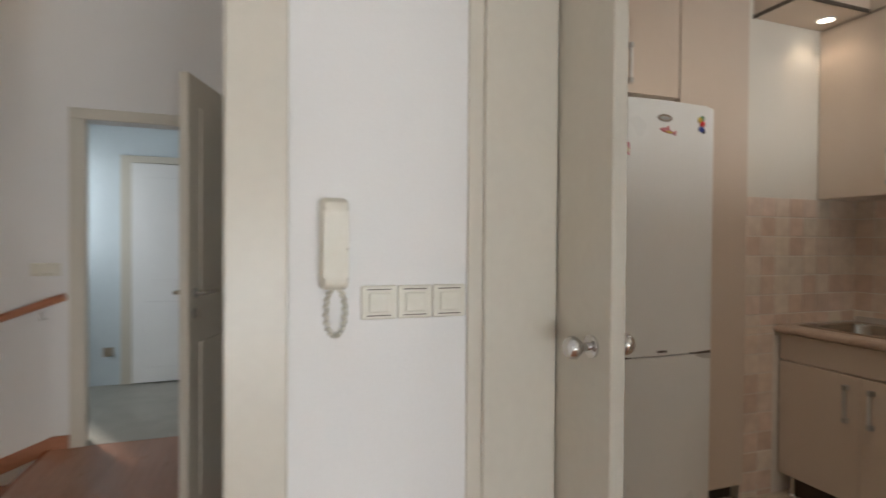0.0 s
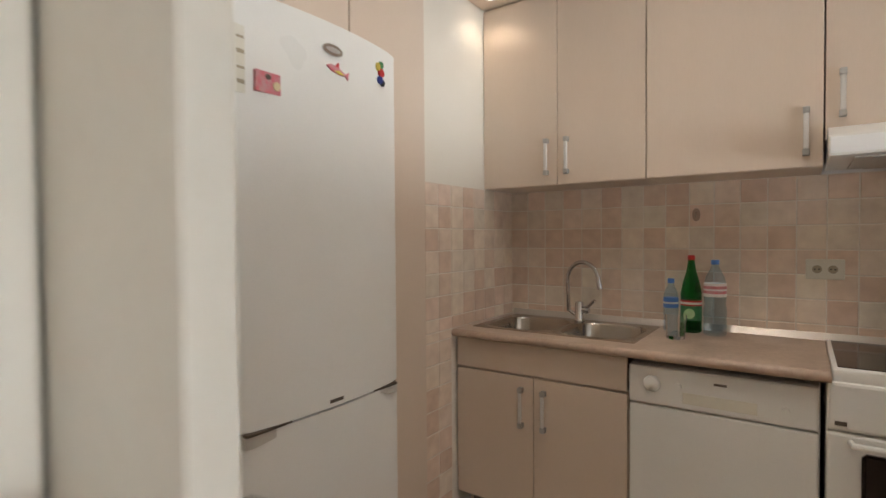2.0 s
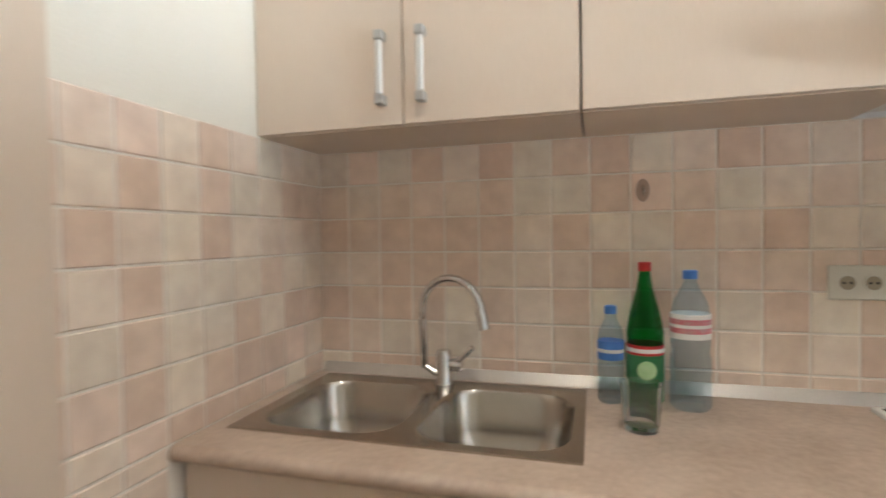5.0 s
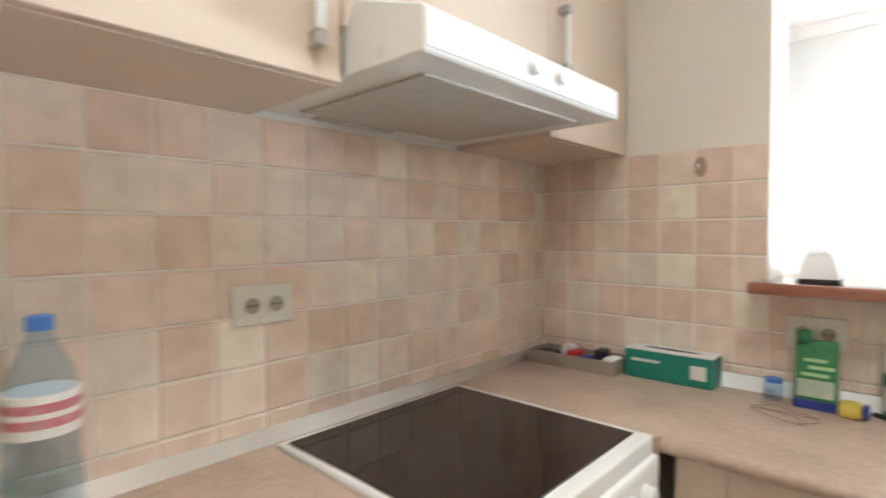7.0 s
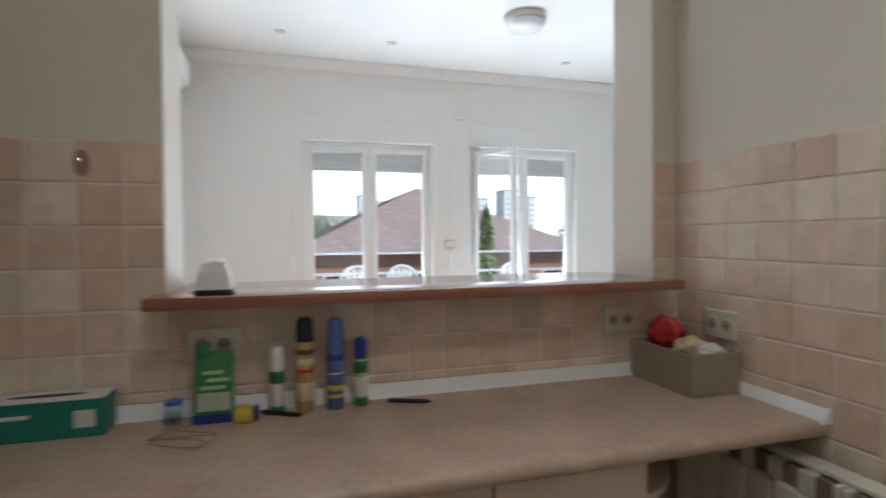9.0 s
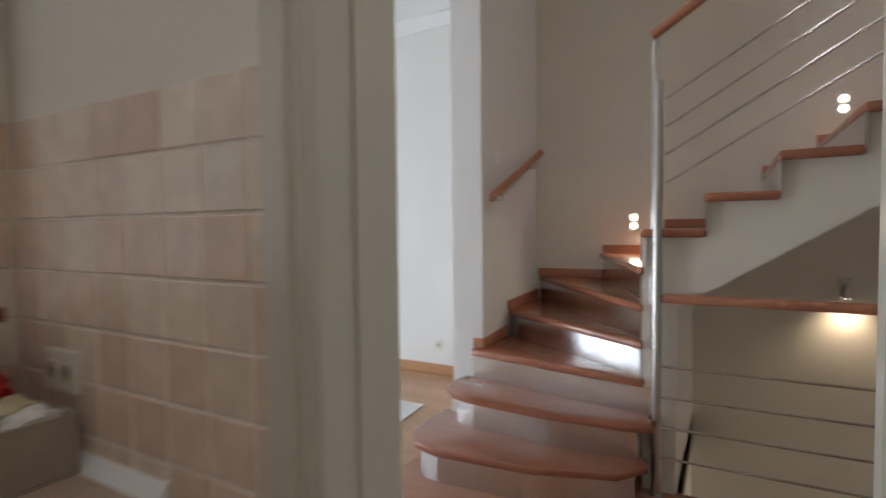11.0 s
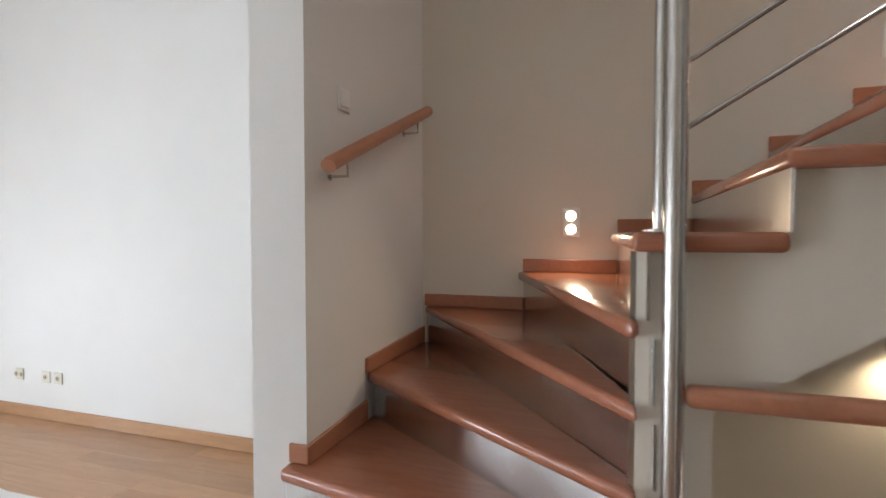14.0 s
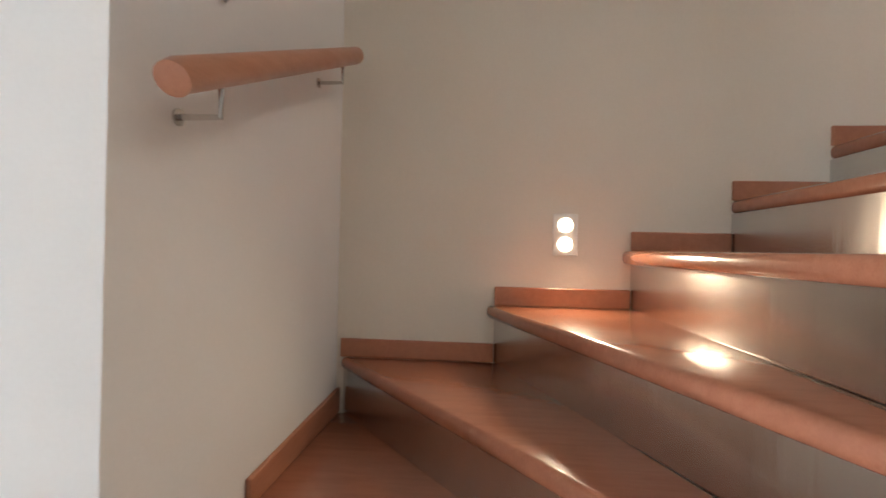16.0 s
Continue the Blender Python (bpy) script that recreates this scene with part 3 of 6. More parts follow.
# wooden skirting on the stair walls
SK = 0.062
for k, (a, b) in {2: ((HRX, -4.63), (HRX, -5.04)), 3: ((HRX, -5.04), (HRX, BACK))}.items():
    z = level(k)
    part("skirting", prism([(a[1] + (0.012 if k == 2 else 0), z), (a[1] + (0.012 if k == 2 else 0), z + SK), (b[1], z + SK + 0.02), (b[1], z)], HRX - 0.014, HRX - 0.0005, 0.003, 1, plane="yz"), CHERRYB, staircase)
part("skirting", box(HRX - 0.014, 2.60, -4.6285, -4.615, RISE * 3, RISE * 3 + SK, 0.003), CHERRYB, staircase)
for k, (xa, xb) in {4: (HRX - 0.015, 2.045), 5: (2.045, 1.615), 6: (1.615, 1.285), **{k: (FRONT[k][0][0], FRONT[k + 1][0][0]) for k in range(7, 14)}}.items():
    z = level(k)
    part("skirting", box(xb - (0.028 if k < 6 else 0.004), xa - (0.0 if k == 4 else 0.028 if k < 7 else 0.004), BACK + 0.0005, BACK + 0.014, z, z + SK, 0.003), CHERRYB, staircase)

# steel posts, bars and wooden handrails
railing = thing("stair_railing", (1.46, -4.40, RISE * 7), "brushed steel stair railing with a wooden handrail", "railing")


def post(parent, x, y, z0, z1, r):
    part("post", lathe((x, y, 0), [(r, z0), (r, z1 - 0.004), (r - 0.004, z1)], 16), STEEL, parent, smooth=True)
    part("flange", lathe((x, y, 0), [(r + 0.018, z0), (r + 0.018, z0 + 0.006), (r, z0 + 0.008)], 16), STEEL, parent, smooth=True)


SL = 0.62
post(railing, 1.505, -4.425, RISE * 7, 2.26, 0.016)
for x in (0.609, -0.26, -1.13):
    k = 6 + math.floor((1.285 - x) / 0.29) + 1
    post(railing, x, -4.405, level(k), 2.27 + SL * (1.46 - x), 0.019)
for z in (1.53, 1.668, 1.803, 1.937):
    part("bar", tube([(1.455, -4.405, z), (-1.2, -4.405, z + 2.655 * 0.606)], 0.0062, 8), STEEL, railing, smooth=True)
part("handrail", tube([(1.52, -4.405, 2.245), (-1.2, -4.405, 2.245 + 2.72 * SL)], 0.024, 14), CHERRYB, railing, "varnished wooden handrail", True)

guard = thing("guard_railing", (0.57, -4.36, 0), "steel guard railing with wooden top rail beside the stairwell", "railing")
post(guard, 1.483, -4.358, 0, 2.014, 0.0225)
for x in (0.565, -0.35):
    post(guard, x, -4.36, 0, 0.955, 0.021)
for z in (0.19, 0.34, 0.49, 0.64):
    part("bar", tube([(1.483, -4.36, z), (-0.35, -4.36, z)], 0.0062, 8), STEEL, guard, smooth=True)
part("top_rail", box(-0.40, 1.462, -4.382, -4.338, 0.95, 0.997, 0.018, 4), CHERRYB, guard, "rounded wooden top rail", True)

handrail = thing("wall_handrail", (HRX - 0.06, -5.12, 1.7), "short round wooden handrail on steel brackets", "handrail")
part("rail", tube([(HRX - 0.072, -4.655, 1.522), (HRX - 0.072, -4.665, 1.53), (HRX - 0.072, -5.565, 1.897), (HRX - 0.072, -5.575, 1.902)], 0.026, 18), CHERRYB, handrail, "varnished wooden rail", True)
for y in (-4.78, -5.44):
    z = 1.53 + (-4.665 - y) * 0.408 - 0.024
    part("bracket", tube([(HRX - 0.072, y, z), (HRX - 0.072, y, z - 0.05), (HRX, y, z - 0.05)], 0.0055, 8), STEEL, handrail, "thin steel bracket")
    part("rose", lathe((HRX, y, z - 0.05), [(0.014, -0.004), (0.014, 0)], 14, axis="x"), STEEL, handrail)

stair_switch = thing("stair_switch", (HRX, -4.877, 1.79), "white wall switch above the stair handrail", "switch")
part("plate", box(HRX - 0.009, HRX, -4.917, -4.837, 1.75, 1.832, 0.003), PVC, stair_switch)
part("rocker", box(HRX - 0.013, HRX - 0.009, -4.905, -4.849, 1.763, 1.819, 0.002), PVC, stair_switch)


def stair_spot(x, z, energy):
    ob = thing("stair_light", (x, BACK, z), "recessed twin spot in the stair wall, lit", "wall lamp", "stair wall lamps")
    part("plate", box(x - 0.04, x + 0.04, BACK, BACK + 0.006, z - 0.068, z + 0.068, 0.002), WHITE, ob)
    for dz in (-0.031, 0.031):
        part("bulb", lathe((x, BACK, z + dz), [(0.023, 0.006), (0.023, 0.009), (0.015, 0.011)], 16, axis="y"), GLOW, ob, "glowing spot bulb")
    lamp("stair_spot", "SPOT", look((x, BACK + 0.05, z), (x - 0.05, BACK + 0.7, z - 0.5)), energy, WARM, cone=150, blend=1.0, soft=0.045)


stair_spot(1.794, 1.357, 15)
stair_spot(0.571, 2.064, 8)
stair_spot(-0.652, 2.771, 8)


def low_lamp(x, z):
    ob = thing("stairwell_light", (x, BACK, z), "small steel wall lamp shining down the stairwell wall, lit", "wall lamp", "stairwell wall lamps")
    part("plate", box(x - 0.03, x + 0.03, BACK, BACK + 0.012, z - 0.075, z + 0.075, 0.003), STEEL, ob)
    part("bracket", box(x - 0.008, x + 0.008, BACK + 0.012, BACK + 0.05, z + 0.02, z + 0.035), STEEL, ob)
    part("head", lathe((x - 0.005, BACK + 0.055, z - 0.05), [(0.022, 0), (0.024, 0.02), (0.012, 0.075)], 14), STEEL, ob, smooth=True)
    part("bulb", lathe((x - 0.005, BACK + 0.055, z - 0.052), [(0.018, 0), (0.018, 0.002)], 14), GLOW, ob, "glowing bulb")
    lamp("stairwell_spot", "SPOT", look((x - 0.005, BACK + 0.075, z - 0.07), (x - 0.005, BACK + 0.055, z - 1.0)), 13, WARM, cone=135, blend=1.0, soft=0.03)


low_lamp(0.545, 0.915)
low_lamp(-0.67, 1.60)

# staircase down
down = thing("lower_staircase", (0, -5.0, -1.2), "cherry treads of the staircase down, seen from above", "staircase", kind="structure")
part("nosing", box(-1.82, 1.40, -4.43, -4.395, -0.03, 0.0, 0.006), CHERRY, down)
DOWN = [[(-1.82, -4.40), (-0.95, -4.40), (-0.95, -4.42), (-1.82, -4.80)], [(-1.82, -4.78), (-0.95, -4.40), (-0.95, -4.43), (-1.82, -5.69)], [(-1.82, -5.69), (-0.95, -4.41), (-0.92, -4.42), (-1.2, -5.69)]]
DOWN += [[(-1.2 if i == 0 else -0.9 + 0.29 * i, BACK), (-0.9 + 0.29 * i, -4.41), (-0.58 + 0.29 * i, -4.41), (-0.58 + 0.29 * i, BACK)] for i in range(7)]
for i, p in enumerate(DOWN):
    z = -RISE * (i + 1)
    part("tread", prism(p, z - 0.042, z, 0.008, 1), CHERRY, down)
part("wall_rail", tube([(-1.75, -4.30, 0.955), (-1.75, -5.2, 0.62)], 0.024, 12), CHERRYB, down, "wooden wall handrail", True)
for y in (-4.42, -5.0):
    part("bracket", tube([(-1.75, y, 0.91 + (y + 4.3) * 0.37), (-1.75, y, 0.86 + (y + 4.3) * 0.37), (-1.82, y, 0.86 + (y + 4.3) * 0.37)], 0.006, 8), STEEL, down)
part("skirting", prism([(-4.40, -0.02), (-4.40, 0.075), (-4.85, -0.10), (-5.60, -0.42), (-5.60, -0.52), (-4.85, -0.20)], -1.8195, -1.806, plane="yz"), CHERRYB, down)
down_switch = thing("corridor_switch", (-1.82, -4.42, 1.12), "ivory double wall switch beside the bathroom door", "switch")
part("plate", box(-1.82, -1.812, -4.50, -4.34, 1.08, 1.16, 0.003), IVORY, down_switch)
part("rocker", box(-1.812, -1.808, -4.485, -4.355, 1.095, 1.145, 0.002), IVORY, down_switch)

# ---- kitchen: cabinets ----
UB, UF = 1.553, -0.31


def bar_handle(parent, x, y, z0, z1, out=(0, -1)):
    """A flat bar on two square feet; out is the way it stands off."""
    ox, oy = out
    def slab(a, b, za, zb, w, bevel):
        xs = sorted((x + ox * a, x + ox * b)) if ox else (x - w, x + w)
        ys = sorted((y + oy * a, y + oy * b)) if oy else (y - w, y + w)
        return box(xs[0], xs[1], ys[0], ys[1], za, zb, bevel)
    for z in (z0, z1 - 0.022):
        part("handle_foot", slab(0, 0.027, z, z + 0.022, 0.0105, 0.002), ALU, parent, "dull metal handle foot")
    return part("handle", slab(0.017, 0.026, z0 + 0.022, z1 - 0.022, 0.0085, 0.003), SATIN, parent, "satin silver bar handle")


def unit(name, label, x0, x1, y0, y1, z0, z1, doors, mat=LAM, top=None):
    """A cabinet with its fronts towards -y: doors are (x0, x1, z0, z1, handle x or None, handle z0, z1)."""
    ob = thing(name, ((x0 + x1) / 2, (y0 + y1) / 2, z0), label, "cabinet")
    part("body", box(x0 + 0.001, x1 - 0.001, y0 + 0.0195, y1, z0, top or z1, 0.001), mat, ob)
    for dx0, dx1, dz0, dz1, hx, hz0, hz1 in doors:
        d = part("door", box(dx0 + 0.0018, dx1 - 0.0018, y0, y0 + 0.018, dz0 + 0.0018, dz1 - 0.0018, 0.0016), mat, ob)
        if hx is not None:
            bar_handle(d, hx, y0, hz0, hz1)
    return ob


unit("wall_cabinet", "beige laminate wall cabinet with two doors over the sink", 0.002, 0.795, UF, -0.001, UB, 2.455, [(0.002, 0.399, UB, 2.455, 0.348, 1.60, 1.77), (0.399, 0.795, UB, 2.455, 0.447, 1.60, 1.77)])
unit("wall_cabinet", "wide beige laminate wall cabinet beside the hood", 0.797, 1.400, UF, -0.001, UB, 2.455, [(0.797, 1.400, UB, 2.455, 1.348, 1.595, 1.768)])
unit("wall_cabinet", "beige laminate wall cabinet above the cooker hood", 1.402, 2.030, UF, -0.001, 1.645, 2.455, [(1.402, 2.030, 1.645, 2.455, 1.452, 1.72, 1.886)])
unit("wall_cabinet", "narrow beige laminate corner wall cabinet", 2.032, 2.490, UF, -0.001, UB, 2.455, [(2.032, 2.490, UB, 2.455, 2.085, 1.72, 1.89)])
for a, b in ((0.002, 0.399), (0.399, 1.400), (1.402, 2.490)):
    unit("top_cabinet", "beige laminate top cabinet under the ceiling", a, b, UF, -0.001, 2.463, 3.19, [(a, b, 2.463, 3.19, None, 0, 0)])
soffit = thing("bulkhead_cabinet", (0.12, -0.55, 2.46), "beige laminate bulkhead box with a recessed downlight", "cabinet")
part("body", box(0.002, 0.245, -0.79, UF - 0.002, 2.46, 3.19, 0.002), LAM, soffit)
part("edge", many((0.002, 0.245, -0.793, -0.79, 2.455, 2.475), (0.245, 0.248, -0.793, UF - 0.002, 2.455, 2.475)), EDGESHADE, soffit, "dark edging strip")
downlight = thing("downlight", (0.115, -0.43, 2.46), "round recessed downlight with a white rim, lit", "downlight")
part("rim", lathe((0.115, -0.43, 0), [(0.045, 2.4595), (0.045, 2.4565), (0.036, 2.455), (0.034, 2.4595)], 24), PVC, downlight, smooth=True)
part("bulb", lathe((0.115, -0.43, 0), [(0.033, 2.4585), (0.033, 2.4565)], 20), GLOWD, downlight, "glowing bulb")
lamp("downlight_lamp", "SPOT", look((0.115, -0.43, 2.45), (0.115, -0.43, 0)), 2.4, (1.0, 0.86, 0.70), cone=125, soft=0.03)
# Unseen spots added for the ceiling light a worktop shadow implies; places tuned.
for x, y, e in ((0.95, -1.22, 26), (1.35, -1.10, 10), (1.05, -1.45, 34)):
    spot = thing("ceiling_spot", (x, y, CEILING), "small recessed kitchen ceiling spot, unseen, added for the room's light, lit", "downlight", "kitchen ceiling spots")
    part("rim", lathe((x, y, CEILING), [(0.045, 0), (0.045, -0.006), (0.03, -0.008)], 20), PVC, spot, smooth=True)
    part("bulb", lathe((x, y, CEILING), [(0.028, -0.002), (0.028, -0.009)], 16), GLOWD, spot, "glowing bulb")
    lamp("kitchen_unseen_spot", "SPOT", look((x, y, CEILING - 0.02), (x, y, 0)), e, (1.0, 0.93, 0.84), cone=118, blend=0.9, soft=0.09)

# Ceiling spot added out of view to lift the hall and the stair.
for x, y in ((1.05, -3.75),):
    spot = thing("ceiling_spot", (x, y, CEILING), "small hall ceiling spot, unseen, added to brighten the stair, lit", "downlight", "hall ceiling spots")
    part("rim", lathe((x, y, CEILING), [(0.045, 0), (0.045, -0.006), (0.03, -0.008)], 20), PVC, spot, smooth=True)
    part("bulb", lathe((x, y, CEILING), [(0.028, -0.002), (0.028, -0.009)], 16), GLOWD, spot, "glowing bulb")
    lamp("hall_fill_spot", "SPOT", look((x, y, CEILING - 0.02), (x, y, 0)), 17, (1.0, 0.93, 0.84), cone=150, soft=0.06)

CF = -0.587
unit("sink_cabinet", "beige laminate sink base cabinet with two doors", 0.012, 0.795, CF, -0.02, 0.115, 0.845, [(0.012, 0.795, 0.712, 0.845, None, 0, 0), (0.012, 0.403, 0.115, 0.705, 0.348, 0.485, 0.66), (0.403, 0.795, 0.115, 0.705, 0.452, 0.485, 0.66)], top=0.71)
plinth = thing("plinth", (0.4, -0.5, 0), "dark recessed plinth under the base cabinets", "plinth")
part("board", box(0.06, 1.39, -0.53, -0.51, 0.0, 0.11), EDGESHADE, plinth)
for x in (0.07, 0.74):
    part("foot", lathe((x, -0.55, 0), [(0.02, 0), (0.02, 0.01), (0.014, 0.02), (0.014, 0.115)], 12), STEEL, plinth)

dish = thing("dishwasher", (1.09, -0.3, 0), "white freestanding dishwasher under the worktop", "dishwasher")
part("body", box(0.799, 1.390, CF + 0.03, -0.02, 0.02, 0.825, 0.004), WHITE, dish)
part("door", box(0.801, 1.388, CF, CF + 0.03, 0.10, 0.678, 0.008, 2), WHITE, dish)
dpan = part("control_panel", box(0.801, 1.388, CF - 0.004, CF + 0.03, 0.683, 0.825, 0.008, 2), WHITE, dish)
part("handle_recess", box(0.99, 1.22, CF - 0.0055, CF - 0.003, 0.705, 0.745, 0.001), IVORY, dpan, "moulded handle recess")
part("dial", lathe((0.885, CF - 0.004, 0.762), [(0.030, 0), (0.027, -0.012), (0.010, -0.02)], 20, axis="y"), WHITE, dpan, "round programme dial", True)
for x in (0.975, 1.30):
    part("button", lathe((x, CF - 0.004, 0.765 if x < 1 else 0.735), [(0.012, 0), (0.011, -0.007)], 14, axis="y"), WHITE, dpan)
part("badge", box(1.09, 1.13, CF - 0.0052, CF - 0.0038, 0.785, 0.793), EDGESHADE, dpan)
part("toe_board", box(0.801, 1.388, CF + 0.03, CF + 0.045, 0.01, 0.095), WHITE, dish)

cooker = thing("cooker", (1.70, -0.3, 0), "white freestanding cooker with black glass hob", "cooker")
CX0, CX1 = 1.405, 1.975
part("body", box(CX0, CX1, CF + 0.01, -0.045, 0.02, 0.846, 0.004), WHITE, cooker)
part("top_frame", prism([(CX0 + 0.014, -0.595), (CX1 - 0.006, -0.595), (CX1 - 0.006, -0.052), (CX0 + 0.014, -0.052)], 0.846, 0.893, 0.006, 3), WHITE, cooker, smooth=True)
part("hob_glass", box(CX0 + 0.028, CX1 - 0.028, -0.562, -0.072, 0.890, 0.8955, 0.002), HOB, cooker, "black glass hob")
cpan = part("control_panel", box(CX0, CX1, -0.607, CF + 0.01, 0.705, 0.855, 0.01, 2), WHITE, cooker)
for i in range(6):
    part("knob", lathe((CX0 + 0.16 + i * 0.065, -0.607, 0.80), [(0.021, 0), (0.018, -0.022), (0.012, -0.024)], 16, axis="y"), WHITE, cpan, "white control knob", True)
part("badge", box(CX0 + 0.02, CX0 + 0.05, -0.6085, -0.6065, 0.722, 0.735), EDGESHADE, cpan)
odoor = part("oven_door", box(CX0, CX1, -0.605, CF + 0.01, 0.22, 0.70, 0.01, 2), WHITE, cooker)
part("oven_window", box(CX0 + 0.085, CX1 - 0.085, -0.6075, -0.604, 0.33, 0.648, 0.012), HOB, odoor, "dark oven window")
part("oven_handle", tube([(CX0 + 0.06, -0.607, 0.675), (CX0 + 0.06, -0.637, 0.675), (CX1 - 0.06, -0.637, 0.675), (CX1 - 0.06, -0.607, 0.675)], 0.009, 10), WHITE, odoor)
part("drawer", box(CX0, CX1, -0.603, CF + 0.01, 0.04, 0.215, 0.008), WHITE, cooker)

# worktops: two runs and the corner, with round front edges
CT0, CT1 = 0.848, 0.884
worktop = thing("worktop", (1.0, -0.3, CT0), "mottled pink-beige laminate worktop with rounded edge", "worktop")
SX0, SX1, SY0, SY1 = 0.055, 0.795, -0.50, -0.058   # sink cut-out
for x0, x1, y0, y1 in ((0.003, SX0 + 0.02, -0.60, -0.006), (SX0 + 0.02, SX1 - 0.02, -0.60, SY0 + 0.02), (SX0 + 0.02, SX1 - 0.02, SY1 - 0.02, -0.006), (SX1 - 0.02, CX0 + 0.012, -0.60, -0.006), (CX0 + 0.012, CX1 + 0.004, -0.05, -0.006)):
    part("slab", box(x0, x1, y0, y1, CT0, CT1), TOP, worktop)
part("front_edge", prism([(-0.60, CT0), (-0.612, CT0 + 0.003), (-0.619, CT0 + 0.012), (-0.619, CT1 - 0.012), (-0.612, CT1 - 0.003), (-0.60, CT1)], 0.003, CX0 + 0.012, plane="yz"), TOP, worktop, smooth=True)
part("end_cap", box(0.0005, 0.003, -0.617, -0.01, CT0 - 0.004, CT1 + 0.03, 0.001), ALU, worktop, "metal end strip")
worktop_e = thing("worktop", (2.2, -1.2, CT0), "mottled pink-beige worktop under the serving hatch", "worktop")
EF = 2.0
part("slab", prism([(CX1 + 0.004, -0.006), (EAST - 0.007, -0.006), (EAST - 0.007, SOUTH + 0.007), (EF, SOUTH + 0.007), (EF, -0.60), (CX1 + 0.004, -0.60)], CT0, CT1), TOP, worktop_e)
part("front_edge", prism([(EF, CT0), (EF - 0.012, CT0 + 0.003), (EF - 0.019, CT0 + 0.012), (EF - 0.019, CT1 - 0.012), (EF - 0.012, CT1 - 0.003), (EF, CT1)], SOUTH + 0.007, -0.602, plane="xz"), TOP, worktop_e, smooth=True)
strip = thing("sealing_strip", (1.2, -0.01, CT1), "brushed metal sealing strip behind the worktop", "trim strip")
part("strip", prism([(-0.0065, CT1), (-0.03, CT1), (-0.026, CT1 + 0.006), (-0.010, CT1 + 0.028), (-0.0065, CT1 + 0.028)], 0.02, EAST - 0.007, plane="yz"), STRIPM, strip)
strip2 = thing("sealing_strip", (EAST - 0.02, -1.2, CT1), "white sealing strip along the hatch wall", "trim strip")
part("strip", prism([(EAST - 0.0065, CT1), (EAST - 0.03, CT1), (EAST - 0.026, CT1 + 0.006), (EAST - 0.010, CT1 + 0.036), (EAST - 0.0065, CT1 + 0.036)], SOUTH + 0.01, -0.033, plane="xz"), PVC, strip2)
strip3 = thing("sealing_strip", (2.2, SOUTH, CT1), "short white sealing strip with an end cap", "trim strip")
part("strip", prism([(SOUTH + 0.0065, CT1), (SOUTH + 0.03, CT1), (SOUTH + 0.026, CT1 + 0.006), (SOUTH + 0.010, CT1 + 0.027), (SOUTH + 0.0065, CT1 + 0.027)], EF - 0.01, EAST - 0.03, plane="yz"), PVC, strip3)
part("end_cap", prism([(SOUTH + 0.0065, CT1 - 0.004), (SOUTH + 0.034, CT1 - 0.004), (SOUTH + 0.028, CT1 + 0.01), (SOUTH + 0.012, CT1 + 0.031), (SOUTH + 0.0065, CT1 + 0.031)], EF - 0.02, EF - 0.0105, plane="yz"), PVC, strip3)

# double bowl sink
sink = thing("sink", (0.42, -0.28, CT1), "stainless steel double bowl sink set in the worktop", "sink")
rimz = CT1 + 0.004


def bowl(cx0, cx1, cy0, cy1):
    bm = bmesh.new()
    loops = []
    for inset, z, r in ((0, rimz, 0.09), (0.008, rimz - 0.012, 0.088), (0.014, rimz - 0.10, 0.08), (0.04, rimz - 0.145, 0.07), (0.12, rimz - 0.15, 0.04)):
        x0, x1, y0, y1 = cx0 + inset, cx1 - inset, cy0 + inset, cy1 - inset
        lp = []
        for px, py, a0 in ((x1 - r, y1 - r, 0), (x0 + r, y1 - r, 90), (x0 + r, y0 + r, 180), (x1 - r, y0 + r, 270)):
            for i in range(7):
                a = radians(a0 + 15 * i)
                lp.append(bm.verts.new((px + r * math.cos(a), py + r * math.sin(a), z)))
        loops.append(lp)
    for lo, hi in zip(loops, loops[1:]):
        for i in range(len(lo)):
            bm.faces.new((lo[i], lo[(i + 1) % len(lo)], hi[(i + 1) % len(lo)], hi[i]))
    bm.faces.new(loops[-1])
    return bm, loops[0]


BOWLS = ((0.085, 0.415, -0.475, -0.12), (0.45, 0.775, -0.475, -0.12))
for b in BOWLS:
    bm, _ = bowl(*b)
    part("bowl", bm, SINKST, sink, "round-cornered steel bowl", True)
    part("drain", lathe(((b[0] + b[1]) / 2, (b[2] + b[3]) / 2, rimz - 0.15), [(0.035, 0), (0.035, 0.003), (0.025, 0.001)], 18), CHROME, sink)
# rim: a plate with two round-cornered holes, made as a grid of corner fans
bm = bmesh.new()
